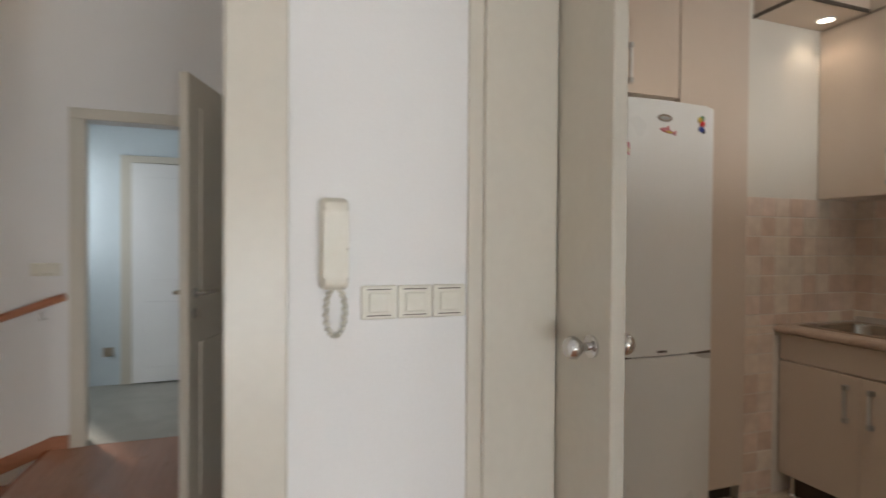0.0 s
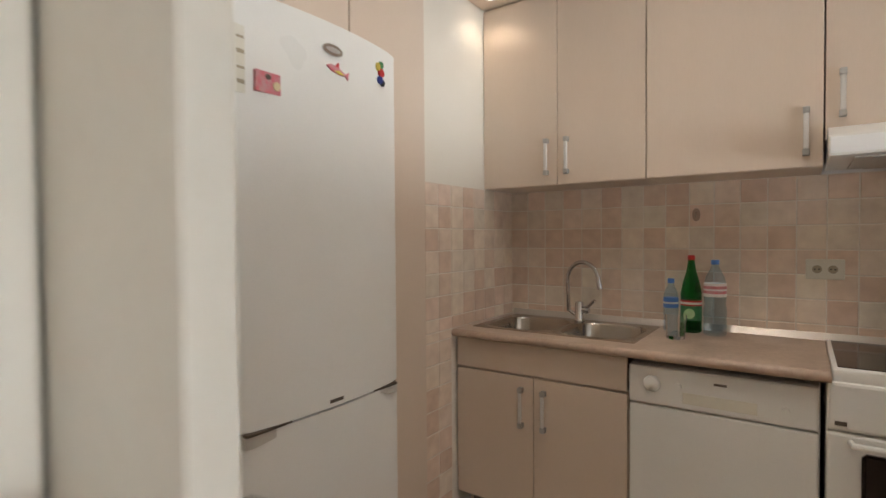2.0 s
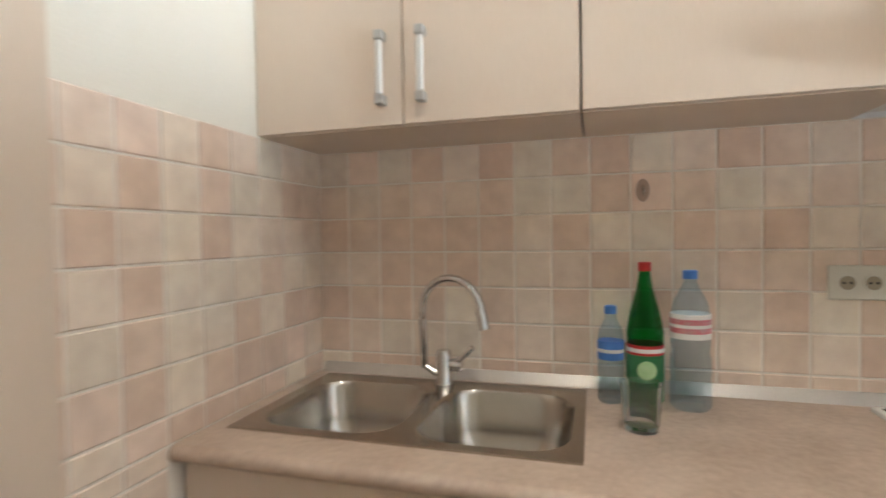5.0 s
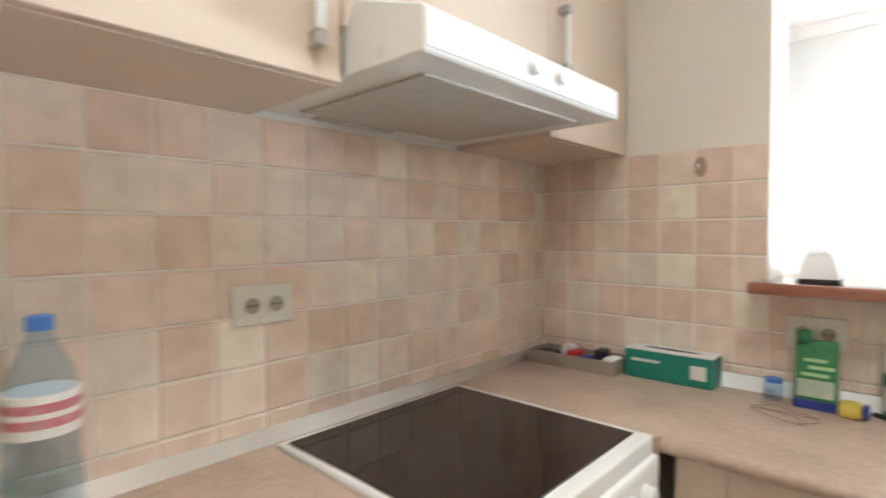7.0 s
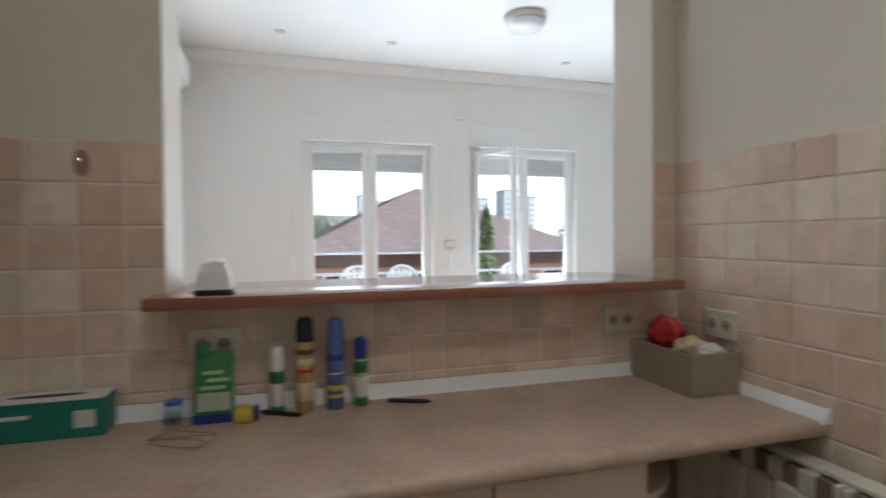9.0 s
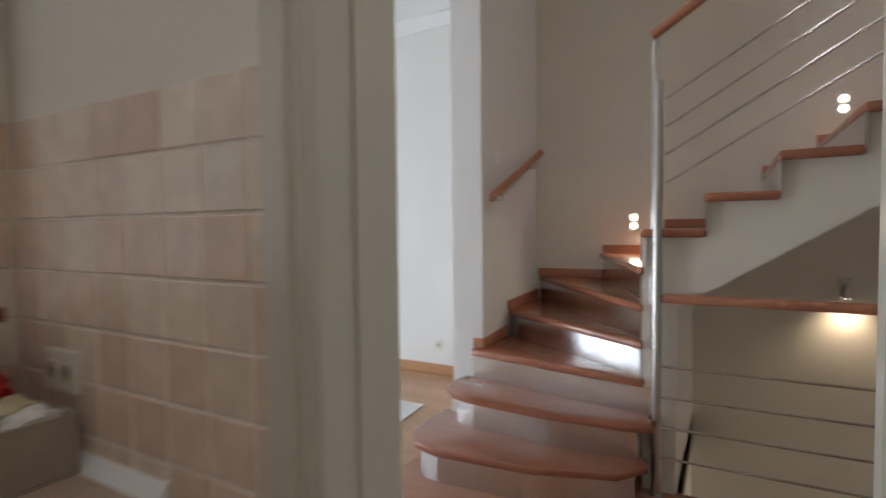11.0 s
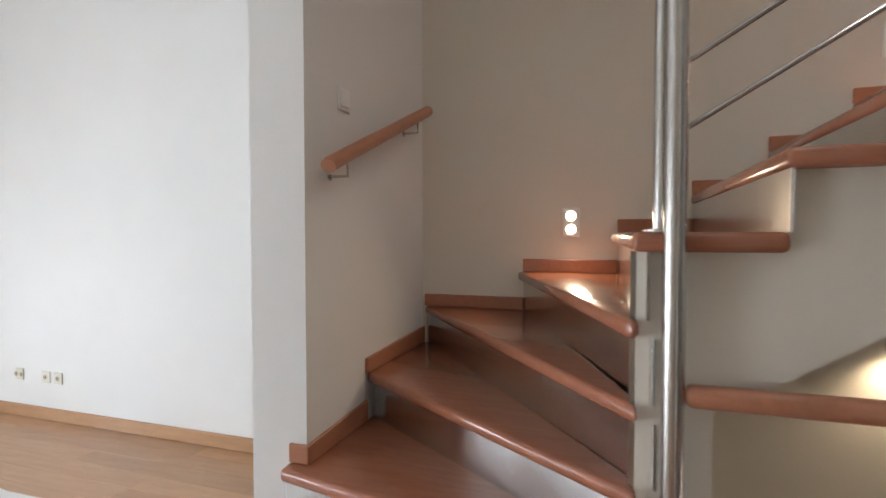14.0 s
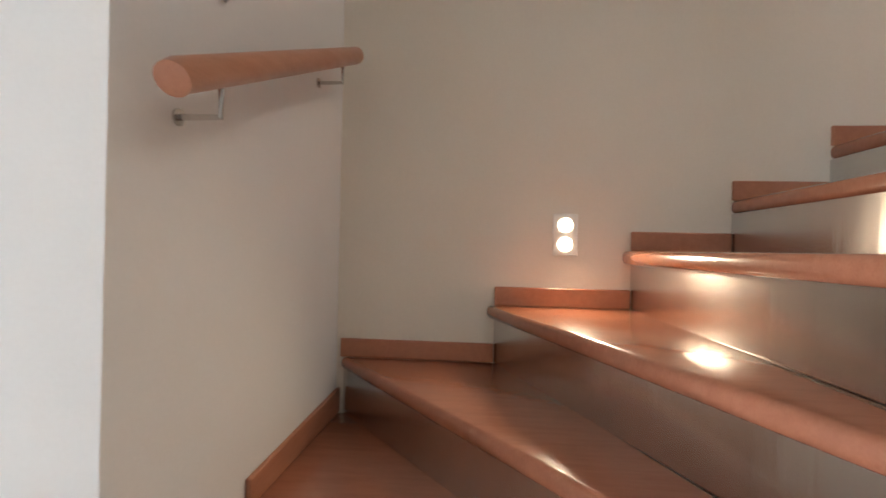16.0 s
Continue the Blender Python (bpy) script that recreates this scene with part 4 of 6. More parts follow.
def ring(hole, outer):
    x0, x1, y0, y1 = hole
    X0, X1, Y0, Y1 = outer
    r = 0.09
    inner, outerv = [], []
    for px, py, a0, ox, oy in ((x1 - r, y1 - r, 0, X1, Y1), (x0 + r, y1 - r, 90, X0, Y1), (x0 + r, y0 + r, 180, X0, Y0), (x1 - r, y0 + r, 270, X1, Y0)):
        for i in range(7):
            a = radians(a0 + 15 * i)
            q = (px + r * math.cos(a), py + r * math.sin(a))
            inner.append(bm.verts.new((*q, rimz)))
            if a0 in (0, 180):
                o = (ox, q[1]) if i < 3 else ((ox, oy) if i == 3 else (q[0], oy))
            else:
                o = (q[0], oy) if i < 3 else ((ox, oy) if i == 3 else (ox, q[1]))
            outerv.append(bm.verts.new((*o, rimz)))
    n = len(inner)
    for i in range(n):
        bm.faces.new((inner[i], inner[(i + 1) % n], outerv[(i + 1) % n], outerv[i]))
ring(BOWLS[0], (SX0, 0.4325, SY0, SY1))
ring(BOWLS[1], (0.4325, SX1, SY0, SY1))
for x0, x1, y0, y1 in ((SX0 - 0.004, SX0, SY0 - 0.004, SY1 + 0.004), (SX1, SX1 + 0.004, SY0 - 0.004, SY1 + 0.004), (SX0, SX1, SY0 - 0.004, SY0), (SX0, SX1, SY1, SY1 + 0.004)):
    box(x0, x1, y0, y1, CT1 - 0.002, rimz, into=bm)
part("rim", bm, SINKST, sink)
faucet = thing("faucet", (0.425, -0.09, rimz), "chrome swan-neck kitchen tap", "tap")
FX, FY = 0.425, -0.095
part("base", lathe((FX, FY, rimz), [(0.026, 0), (0.026, 0.008), (0.021, 0.014), (0.021, 0.085), (0.017, 0.095)], 18), CHROME, faucet, smooth=True)
part("lever", tube([(FX + 0.02, FY, rimz + 0.06), (FX + 0.05, FY - 0.01, rimz + 0.075), (FX + 0.085, FY - 0.02, rimz + 0.11)], 0.008, 10), CHROME, faucet, smooth=True)
part("lever_body", lathe((FX + 0.018, FY, rimz + 0.055), [(0.016, 0), (0.018, 0.02), (0.016, 0.032)], 14, axis="x"), CHROME, faucet, smooth=True)
neck = [(FX - 0.02, FY, rimz + 0.03), (FX - 0.055, FY, rimz + 0.05), (FX - 0.06, FY - 0.003, rimz + 0.18)] + [(FX - 0.06 + 0.09 * (1 - math.cos(radians(a))), FY - 0.003 - 0.03 * (1 - math.cos(radians(a))), rimz + 0.20 + 0.095 * math.sin(radians(a))) for a in range(0, 166, 15)] + [(FX + 0.122, FY - 0.07, rimz + 0.19)]
part("spout", tube(neck, 0.0105, 12), CHROME, faucet, smooth=True)
part("nozzle", tube([(FX + 0.118, FY - 0.067, rimz + 0.215), (FX + 0.13, FY - 0.074, rimz + 0.168)], 0.0135, 12), CHROME, faucet, smooth=True)

# cooker hood
hood = thing("cooker_hood", (1.72, -0.25, 1.56), "white slim cooker hood with grey filter", "cooker hood")
HX0, HX1 = 1.409, 2.028
hb = part("body", prism([(-0.002, 1.566), (-0.487, 1.566), (-0.487, 1.632), (-0.33, 1.685), (-0.312, 1.644), (-0.002, 1.644)], HX0, HX1, 0.003, 1, plane="yz"), WHITE, hood)
part("front_strip", box(HX0 + 0.004, HX1 - 0.004, -0.4895, -0.4865, 1.574, 1.627, 0.001), PVC, hood, "white control strip")
part("filter", box(HX0 + 0.07, HX1 - 0.07, -0.42, -0.06, 1.5615, 1.5665, 0.001), FILTER, hood, "grey metal mesh filter")
part("lamp_cover", box(HX0 + 0.12, HX0 + 0.34, -0.047, -0.02, 1.562, 1.5665, 0.001), FILTER, hood)
for x in (1.678, 1.765):
    part("knob", lathe((x, -0.4895, 1.603), [(0.014, 0), (0.012, -0.014)], 16, axis="y"), PVC, hood, "small white slider knob", True)

# ---- tall units by the fridge ----
TF = 0.03


def side_unit(name, label, y0, y1, z0, z1, doors, depth=0.6, front=TF):
    """A cabinet with its fronts towards +x."""
    ob = thing(name, (front - depth / 2, (y0 + y1) / 2, z0), label, "cabinet")
    part("body", box(front - depth, front - 0.0195, y0 + 0.001, y1 - 0.001, z0, z1, 0.001), LAM, ob)
    for dy0, dy1, dz0, dz1, hy, hz0, hz1 in doors:
        d = part("door", box(front - 0.018, front, dy0 + 0.0018, dy1 - 0.0018, dz0 + 0.0018, dz1 - 0.0018, 0.0016), LAM, ob)
        if hy is not None:
            bar_handle(d, front, hy, hz0, hz1, (1, 0))
    return ob


side_unit("tall_cabinet", "narrow beige laminate tall panel beside the fridge", -1.281, -0.848, 0.09, 3.19, [(-1.281, -0.846, 0.09, 3.19, None, 0, 0)])
side_unit("tall_cabinet", "beige laminate larder cabinet with a bar handle", -2.33, -1.918, 0.09, 3.19, [(-2.33, -1.918, 0.09, 2.02, -1.967, 1.132, 1.328), (-2.33, -1.918, 2.024, 3.19, None, 0, 0)])
side_unit("top_cabinet", "beige laminate cabinet above the fridge", -1.915, -1.284, 1.995, 3.19, [(-1.915, -1.284, 1.995, 3.19, -1.58, 2.035, 2.215)])
plinth2 = thing("plinth", (-0.05, -1.0, 0), "dark recessed plinth under the tall cabinets", "plinth")
part("board", box(-0.06, -0.04, -1.278, -0.848, 0, 0.09), EDGESHADE, plinth2)
part("board", box(-0.06, -0.04, -2.33, -1.92, 0, 0.09), EDGESHADE, plinth2)

fridge = thing("fridge", (0.0, -1.62, 0), "white two-door fridge freezer with magnets on its door", "fridge")
FY0, FY1, FXF = -1.913, -1.331, 0.307
GAPZ, FTOP = 0.852, 1.884
part("body", box(-0.30, FXF - 0.068, FY0, FY1, 0.02, FTOP + 0.006, 0.006), WHITE, fridge)
part("gasket", box(FXF - 0.068, FXF - 0.058, FY0 + 0.006, FY1 - 0.006, 0.06, FTOP - 0.006), FILTER, fridge, "grey rubber door seal")


def front(y):
    """The bowed front of the doors at a given y."""
    return FXF - 0.030 * (2 * (y - FY0) / (FY1 - FY0) - 1) ** 2


def bowed(z0, z1):
    ys = [FY0 + (FY1 - FY0) * i / 16 for i in range(17)]
    return prism([(FXF - 0.06, FY0)] + [(front(y), y) for y in ys] + [(FXF - 0.06, FY1)], z0, z1, 0.007, 3)


fd = part("fridge_door", bowed(GAPZ + 0.003, FTOP), WHITE, fridge, smooth=True)
part("freezer_door", bowed(0.06, GAPZ - 0.003), WHITE, fridge, smooth=True)
part("top_cover", box(-0.28, FXF - 0.05, FY0 + 0.01, FY1 - 0.01, FTOP + 0.006, FTOP + 0.016, 0.004), WHITE, fridge)
part("gap", box(FXF - 0.058, FXF - 0.036, FY0 + 0.004, FY1 - 0.004, GAPZ - 0.005, GAPZ + 0.005), EDGESHADE, fridge, "dark gap between the doors")


def on_front(outline, lift=0.0015, deep=0.012, n=1):
    """A patch that follows the bowed front; outline: y, z corners in order round the patch."""
    ym = sum(y for y, z in outline) / len(outline)
    return prism(outline, front(ym) - deep, front(ym) + lift, 0.0006, n, plane="yz")


part("grip_scoop", on_front([(-1.893, GAPZ - 0.004), (-1.757, GAPZ - 0.004), (-1.80, GAPZ - 0.026), (-1.87, GAPZ - 0.034), (-1.893, GAPZ - 0.032)], 0.005), FILTER, fridge, "grey recessed grip")
part("grip_scoop", on_front([(-1.46, GAPZ - 0.004), (-1.352, GAPZ - 0.004), (-1.352, GAPZ - 0.028), (-1.39, GAPZ - 0.026), (-1.43, GAPZ - 0.014)], 0.005), FILTER, fridge, "grey recessed grip")
# Dark strips colour in the shade along the top of the grips.
part("grip_shadow", on_front([(-1.89, GAPZ - 0.004), (-1.76, GAPZ - 0.004), (-1.76, GAPZ + 0.003), (-1.89, GAPZ + 0.003)], 0.0056), EDGESHADE, fridge)
part("grip_shadow", on_front([(-1.455, GAPZ - 0.004), (-1.355, GAPZ - 0.004), (-1.355, GAPZ + 0.003), (-1.455, GAPZ + 0.003)], 0.0056), EDGESHADE, fridge)
part("badge", on_front([(-1.622 + 0.036 * math.cos(radians(a)), 1.812 + 0.015 * math.sin(radians(a))) for a in range(0, 360, 15)], 0.004), CHROME, fridge, "oval metal badge")
part("badge_print", on_front([(-1.622 + 0.026 * math.cos(radians(a)), 1.812 + 0.007 * math.sin(radians(a))) for a in range(0, 360, 20)], 0.0046), ALU, fridge)
part("lower_badge", on_front([(-1.645, GAPZ + 0.014), (-1.596, GAPZ + 0.014), (-1.596, GAPZ + 0.023), (-1.645, GAPZ + 0.023)]), EDGESHADE, fridge)
part("kick_plate", box(0.1, 0.24, FY0, FY1, 0.0, 0.055), EDGESHADE, fridge)
sticker = thing("sticker", (0.2, FY0, 1.70), "faint white paper sticker on the fridge's side", "sticker")
part("paper", box(0.165, 0.212, FY0 - 0.0012, FY0 - 0.0002, 1.685, 1.765), IVORY, sticker)
for i in range(3):
    part("print", tube([(0.172 + 0.012 * i, FY0 - 0.0014, 1.70), (0.178 + 0.012 * i, FY0 - 0.0014, 1.735), (0.172 + 0.012 * i, FY0 - 0.0014, 1.75)], 0.0012, 6), WELL, sticker)


def magnet(label, *shapes):
    y, z = shapes[0][1][0]
    ob = thing("fridge_magnet", (front(y), y, z), label, "magnet", "magnets on the fridge")
    for name, outline, mat, lift in shapes:
        part(name, on_front(outline, lift), mat, ob)


def oval(y, z, w, h, n=14):
    return [(y + w * math.cos(2 * math.pi * i / n), z + h * math.sin(2 * math.pi * i / n)) for i in range(n)]


def quad(y0, y1, z0, z1):
    return [(y0, z0), (y1, z0), (y1, z1), (y0, z1)]


magnet("pink rectangular picture magnet on the fridge", ("picture", quad(-1.852, -1.772, 1.656, 1.706), PINKRED, 0.0035), ("pale_shape", oval(-1.825, 1.674, 0.012, 0.010), PAPER, 0.0046), ("dark_shape", oval(-1.818, 1.694, 0.009, 0.007), EDGESHADE, 0.0046), ("pale_shape", oval(-1.795, 1.676, 0.010, 0.011), PAPER, 0.0046))
magnet("red and yellow fish-shaped magnet on the fridge", ("fish", [(-1.645, 1.768), (-1.63, 1.775), (-1.605, 1.771), (-1.58, 1.760), (-1.578, 1.752), (-1.60, 1.752), (-1.628, 1.757)], PINKRED, 0.004), ("tail", [(-1.580, 1.757), (-1.562, 1.768), (-1.567, 1.744)], PINKRED, 0.0036), ("fin", [(-1.615, 1.771), (-1.602, 1.784), (-1.60, 1.769)], RED, 0.0036), ("belly", [(-1.622, 1.757), (-1.60, 1.763), (-1.582, 1.754), (-1.60, 1.752)], YELLOW, 0.0046))
magnet("small multicoloured figure magnet on the fridge", ("red_part", oval(-1.417, 1.806, 0.012, 0.013), RED, 0.008), ("green_part", oval(-1.417, 1.829, 0.010, 0.012), GREEN, 0.007), ("yellow_part", oval(-1.431, 1.822, 0.009, 0.012), YELLOW, 0.006), ("blue_part", oval(-1.422, 1.785, 0.012, 0.012), DEEPBLUE, 0.007), ("black_part", oval(-1.408, 1.778, 0.009, 0.010), BLACK, 0.006))
note = thing("note_strip", (front(-1.885), -1.885, 1.72), "narrow cream printed paper strip on the fridge", "note")
part("paper", on_front(quad(-1.900, -1.866, 1.645, 1.80), 0.002), IVORY, note)
for i, z in enumerate((1.666, 1.700, 1.735, 1.77)):
    part("print", on_front(quad(-1.893, -1.873, z, z + (0.006 if i % 2 else 0.010)), 0.0027), WELL, note)
# ---- serving hatch ----
ledge = thing("serving_ledge", (2.6, -1.4, LED - 0.03), "varnished cherry wood ledge of the serving hatch", "ledge")
part("board", prism([(2.377, -0.672), (2.377, -2.135), (EAST - 0.008, -2.135), (EAST - 0.008, PTR - 0.001), (2.80, PTR - 0.001), (2.80, PTL + 0.001), (EAST - 0.008, PTL + 0.001), (EAST - 0.008, -0.672)], LED - 0.03, LED, 0.006, 2), LACQUER, ledge, smooth=True)
holder = thing("napkin_holder", (2.46, -0.815, LED), "square tapered white ceramic holder with folded napkins", "holder")
part("base", box(2.418, 2.502, -0.857, -0.773, LED, LED + 0.012, 0.003), BLACK, holder, "dark base")
hb2 = bmesh.new()
for lo, hi, z0, z1 in ((0.040, 0.033, 0.012, 0.052), (0.033, 0.026, 0.052, 0.074)):
    f = [hb2.verts.new((2.46 + sx * r, -0.815 + sy * r, LED + z)) for r, z in ((lo, z0), (hi, z1)) for sx, sy in ((-1, -1), (1, -1), (1, 1), (-1, 1))]
    for k in range(4):
        hb2.faces.new((f[k], f[(k + 1) % 4], f[4 + (k + 1) % 4], f[4 + k]))
    hb2.faces.new(f[4:])
    hb2.faces.new(f[:4][::-1])
part("cup", hb2, PVC, holder)
for k in range(5):
    y = -0.834 + k * 0.009
    part("napkin", prism([(2.437, LED + 0.072), (2.485, LED + 0.072), (2.49, LED + 0.084 + 0.003 * (k % 2)), (2.442, LED + 0.082 - 0.003 * (k % 3))], y, y + 0.004, plane="xz"), LABELW, holder, "folded white paper napkin")

# ---- base units under the hatch ----
BE = 2.022
base = thing("drawer_cabinet", (2.25, -1.2, 0.1), "beige laminate base cabinet with drawers under the hatch", "cabinet")
part("body", box(BE + 0.0195, EAST - 0.01, -1.72, -0.62, 0.10, CT0, 0.001), LAM, base)
part("corner_post", box(BE, BE + 0.019, -0.72, -0.62, 0.10, CT0 - 0.004, 0.0016), LAM, base)
for y0, y1 in ((-1.72, -1.37), (-1.37, -1.02), (-1.02, -0.72)):
    for z0, z1 in ((0.10, 0.685), (0.69, CT0 - 0.004)):
        d = part("drawer_front" if z0 > 0.5 else "door", box(BE, BE + 0.018, y0 + 0.0018, y1 - 0.0018, z0, z1 - 0.002, 0.0016), LAM, base)
part("plinth_board", box(BE + 0.05, BE + 0.07, -1.72, -0.6, 0, 0.10), EDGESHADE, base)
shelf = thing("end_shelf", (2.25, -1.83, 0), "open rounded end shelf under the worktop", "shelf")
part("back_panel", box(BE + 0.02, EAST - 0.01, -1.738, -1.722, 0.0, CT0, 0.001), LAM, shelf)
for z in (0.09, 0.42, 0.72):
    part("shelf_board", prism([(EAST - 0.012, -1.738)] + [(EAST - 0.012 - 0.42 * math.cos(radians(a)), -1.738 - 0.24 * math.sin(radians(a))) for a in range(0, 91, 10)], z, z + 0.018, 0.002, 1), LAM, shelf)

radiator = thing("radiator", (2.03, -2.13, 0.1), "cream ribbed aluminium radiator under the worktop", "radiator")
for i in range(7):
    x = 1.812 + i * 0.078
    part("rib", box(x + 0.002, x + 0.078, -2.172, -2.09, 0.16, 0.735, 0.009, 3), IVORY, radiator, smooth=True)
    for s in (0.0, 0.058):
        part("web", box(x + 0.004 + s, x + 0.018 + s, -2.17, -2.094, 0.735, 0.787, 0.003), IVORY, radiator)
    # Solid brown block; its dark colour gives the shade inside the opening.
    part("vent", box(x + 0.019, x + 0.061, -2.165, -2.105, 0.736, 0.782), VENTSHADE, radiator, "dark block for the shade in an air opening")
    part("top_cap", box(x + 0.002, x + 0.078, -2.172, -2.118, 0.787, 0.80, 0.004, 2), IVORY, radiator)
for z in (0.2, 0.72):
    part("pipe", tube([(1.812, -2.13, z), (1.785, -2.13, z), (1.785, -2.13, 0.0)] if z < 0.5 else [(1.82, -2.13, z), (2.35, -2.13, z)], 0.012, 10), IVORY, radiator)


def socket(m, w, n, label, group="kitchen sockets"):
    """A socket plate in the plane of m, w wide, with n round outlets."""
    ob = thing("socket", m.translation, label, "socket", group)
    def at(bm):
        bmesh.ops.transform(bm, matrix=m, verts=bm.verts)
        return bm
    part("plate", at(box(-w / 2, w / 2, -0.010, 0, -0.041, 0.041, 0.004, 2)), IVORY, ob)
    for i in range(n):
        x = (i - (n - 1) / 2) * 0.052
        part("outlet", at(lathe((x, -0.010, 0), [(0.021, -0.003), (0.021, 0), (0.017, 0.0005)], 18, axis="y")), IVORY, ob)
        part("well", at(lathe((x, -0.0132, 0), [(0.0165, 0), (0.0165, 0.0006)], 16, axis="y")), WELL, ob)
        for s in (-0.007, 0.007):
            part("hole", at(lathe((x + s, -0.0142, 0), [(0.0032, 0), (0.0032, 0.0008)], 8, axis="y")), BLACK, ob)
    return ob


socket(pose(1.415, -0.0065, 1.17), 0.128, 2, "ivory double socket on the tiles behind the worktop")
socket(pose(EAST - 0.0065, -0.805, 1.056, 0, 0, -90), 0.125, 2, "ivory double socket on the tiles under the hatch")
socket(pose(EAST - 0.0065, -1.976, 1.058, 0, 0, -90), 0.115, 2, "ivory double socket near the window end of the hatch")
socket(pose(2.30, SOUTH + 0.0065, 1.06, 0, 0, 180), 0.11, 2, "ivory double socket above the radiator")



def wall_hook(m, label):
    ob = thing("wall_hook", m.translation, label, "hook", "hooks on the tiles")
    def at(bm):
        bmesh.ops.transform(bm, matrix=m, verts=bm.verts)
        return bm
    part("plate", at(prism([(0.017 * math.cos(a * math.pi / 8), 0.03 * math.sin(a * math.pi / 8)) for a in range(16)], -0.005, 0.0, 0.001, 1, plane="xz")), HOOKC, ob)
    part("hook", at(tube([(0, -0.005, 0.012), (0, -0.016, 0.006), (0, -0.02, -0.008), (0, -0.028, -0.012), (0, -0.032, 0.0)], 0.003, 8)), CHROME, ob, "chrome hook", True)


wall_hook(pose(0.943, -0.0065, 1.405), "small tan adhesive hook on the sink wall tiles")
wall_hook(pose(EAST - 0.0065, -0.53, 1.50, 0, 0, -90), "small tan adhesive hook beside the hatch")

# ---- things on the worktops ----


def bottle(name, label, x, y, rings, mat, cap, capmat, bands):
    ob = thing(name, (x, y, CT1), label, "bottle", "bottles beside the sink")
    b = part("body", lathe((x, y, CT1), rings, 24), mat, ob, smooth=True)
    part("cap", lathe((x, y, CT1), cap, 16), capmat, ob, smooth=True)
    for r, z0, z1, m in bands:
        part("label", lathe((x, y, CT1), [(r - 0.001, z0), (r, z0 + 0.001), (r, z1 - 0.001), (r - 0.001, z1)], 24), m, ob, smooth=True)
    return ob


bottle("water_bottle", "small clear plastic water bottle with blue cap and label", 0.858, -0.12, [(0.026, 0), (0.031, 0.006), (0.031, 0.05), (0.029, 0.06), (0.031, 0.07), (0.031, 0.15), (0.027, 0.175), (0.013, 0.205), (0.0125, 0.222)], PET, [(0.0145, 0.215), (0.0145, 0.233), (0.012, 0.235)], WATER_CAP, [(0.0318, 0.105, 0.15, WATER_CAP), (0.032, 0.122, 0.132, LABELW)])
green_bottle = bottle("green_bottle", "large green mineral water bottle with red cap", 0.938, -0.10, [(0.038, 0), (0.043, 0.006), (0.042, 0.13), (0.043, 0.17), (0.034, 0.22), (0.02, 0.27), (0.0135, 0.31), (0.0135, 0.325)], GREENG, [(0.0155, 0.318), (0.0155, 0.338), (0.013, 0.34)], RED, [(0.0437, 0.055, 0.12, GREEN), (0.0441, 0.118, 0.142, RED), (0.0444, 0.124, 0.135, LABELW)])
part("emblem", lathe((0.938, -0.1445, CT1 + 0.085), [(0.022, 0), (0.022, -0.0015)], 18, axis="y"), PALEGREEN, green_bottle, "pale green round emblem")
bottle("water_bottle", "large clear plastic water bottle with blue cap and red-white label", 1.035, -0.125, [(0.040, 0), (0.045, 0.008), (0.045, 0.06), (0.042, 0.07), (0.045, 0.085), (0.044, 0.12), (0.040, 0.13), (0.043, 0.15), (0.043, 0.215), (0.036, 0.25), (0.018, 0.285), (0.014, 0.295), (0.014, 0.31)], PET, [(0.0165, 0.302), (0.0165, 0.32), (0.014, 0.322)], WATER_CAP, [(0.0446, 0.165, 0.222, LABELW), (0.0449, 0.198, 0.212, PINKRED), (0.0449, 0.178, 0.192, PINKRED)])


tumbler = thing("drinking_glass", (0.912, -0.30, CT1), "clear drinking glass upright on the worktop", "glass")
part("glass", lathe((0.912, -0.30, CT1), [(0.033, 0), (0.035, 0.003), (0.043, 0.098), (0.041, 0.098), (0.0335, 0.014), (0.001, 0.013)], 24), GLASS, tumbler, smooth=True)

tray = thing("clutter_tray", (2.41, -0.18, CT1), "shallow grey tray full of small odds and ends", "tray")
part("tray", many((2.345, 2.465, -0.335, -0.04, CT1, CT1 + 0.008), (2.345, 2.352, -0.335, -0.04, CT1 + 0.008, CT1 + 0.042), (2.458, 2.465, -0.335, -0.04, CT1 + 0.008, CT1 + 0.042), (2.352, 2.458, -0.335, -0.328, CT1 + 0.008, CT1 + 0.042), (2.352, 2.458, -0.047, -0.04, CT1 + 0.008, CT1 + 0.042)), BASKET, tray)
rnd = random.Random(4)
for i, (kind, mat, label) in enumerate((("charger", BLACK, "black charger in the tray"), ("cable_coil", BLACK, "black cable in the tray"), ("small_box", LABELW, "white little box in the tray"), ("plug", RED, "red plastic piece in the tray"), ("battery_pack", DEEPBLUE, "dark blue battery pack in the tray"), ("remote", BLACK, "black remote control in the tray"), ("small_box", PVC, "white adapter in the tray"))):
    y = -0.075 - i * 0.038
    x = 2.40 + 0.022 * rnd.uniform(-1, 1)
    ob = thing(kind, (x, y, CT1 + 0.008), label, kind.replace("_", " "))
    h = 0.03 + 0.028 * rnd.random()
    bm = box(-0.03, 0.03, -0.019, 0.019, 0, h, 0.008, 2)
    bmesh.ops.transform(bm, matrix=pose(x, y, CT1 + 0.008, 0, 0, rnd.uniform(-15, 15)), verts=bm.verts)
    part("body", bm, mat, ob, smooth=True)

tissue = thing("tissue_box", (2.43, -0.47, CT1), "teal and white cardboard tissue box", "tissue box")
part("carton", box(2.395, 2.478, -0.592, -0.348, CT1, CT1 + 0.083, 0.002), TEAL, tissue)
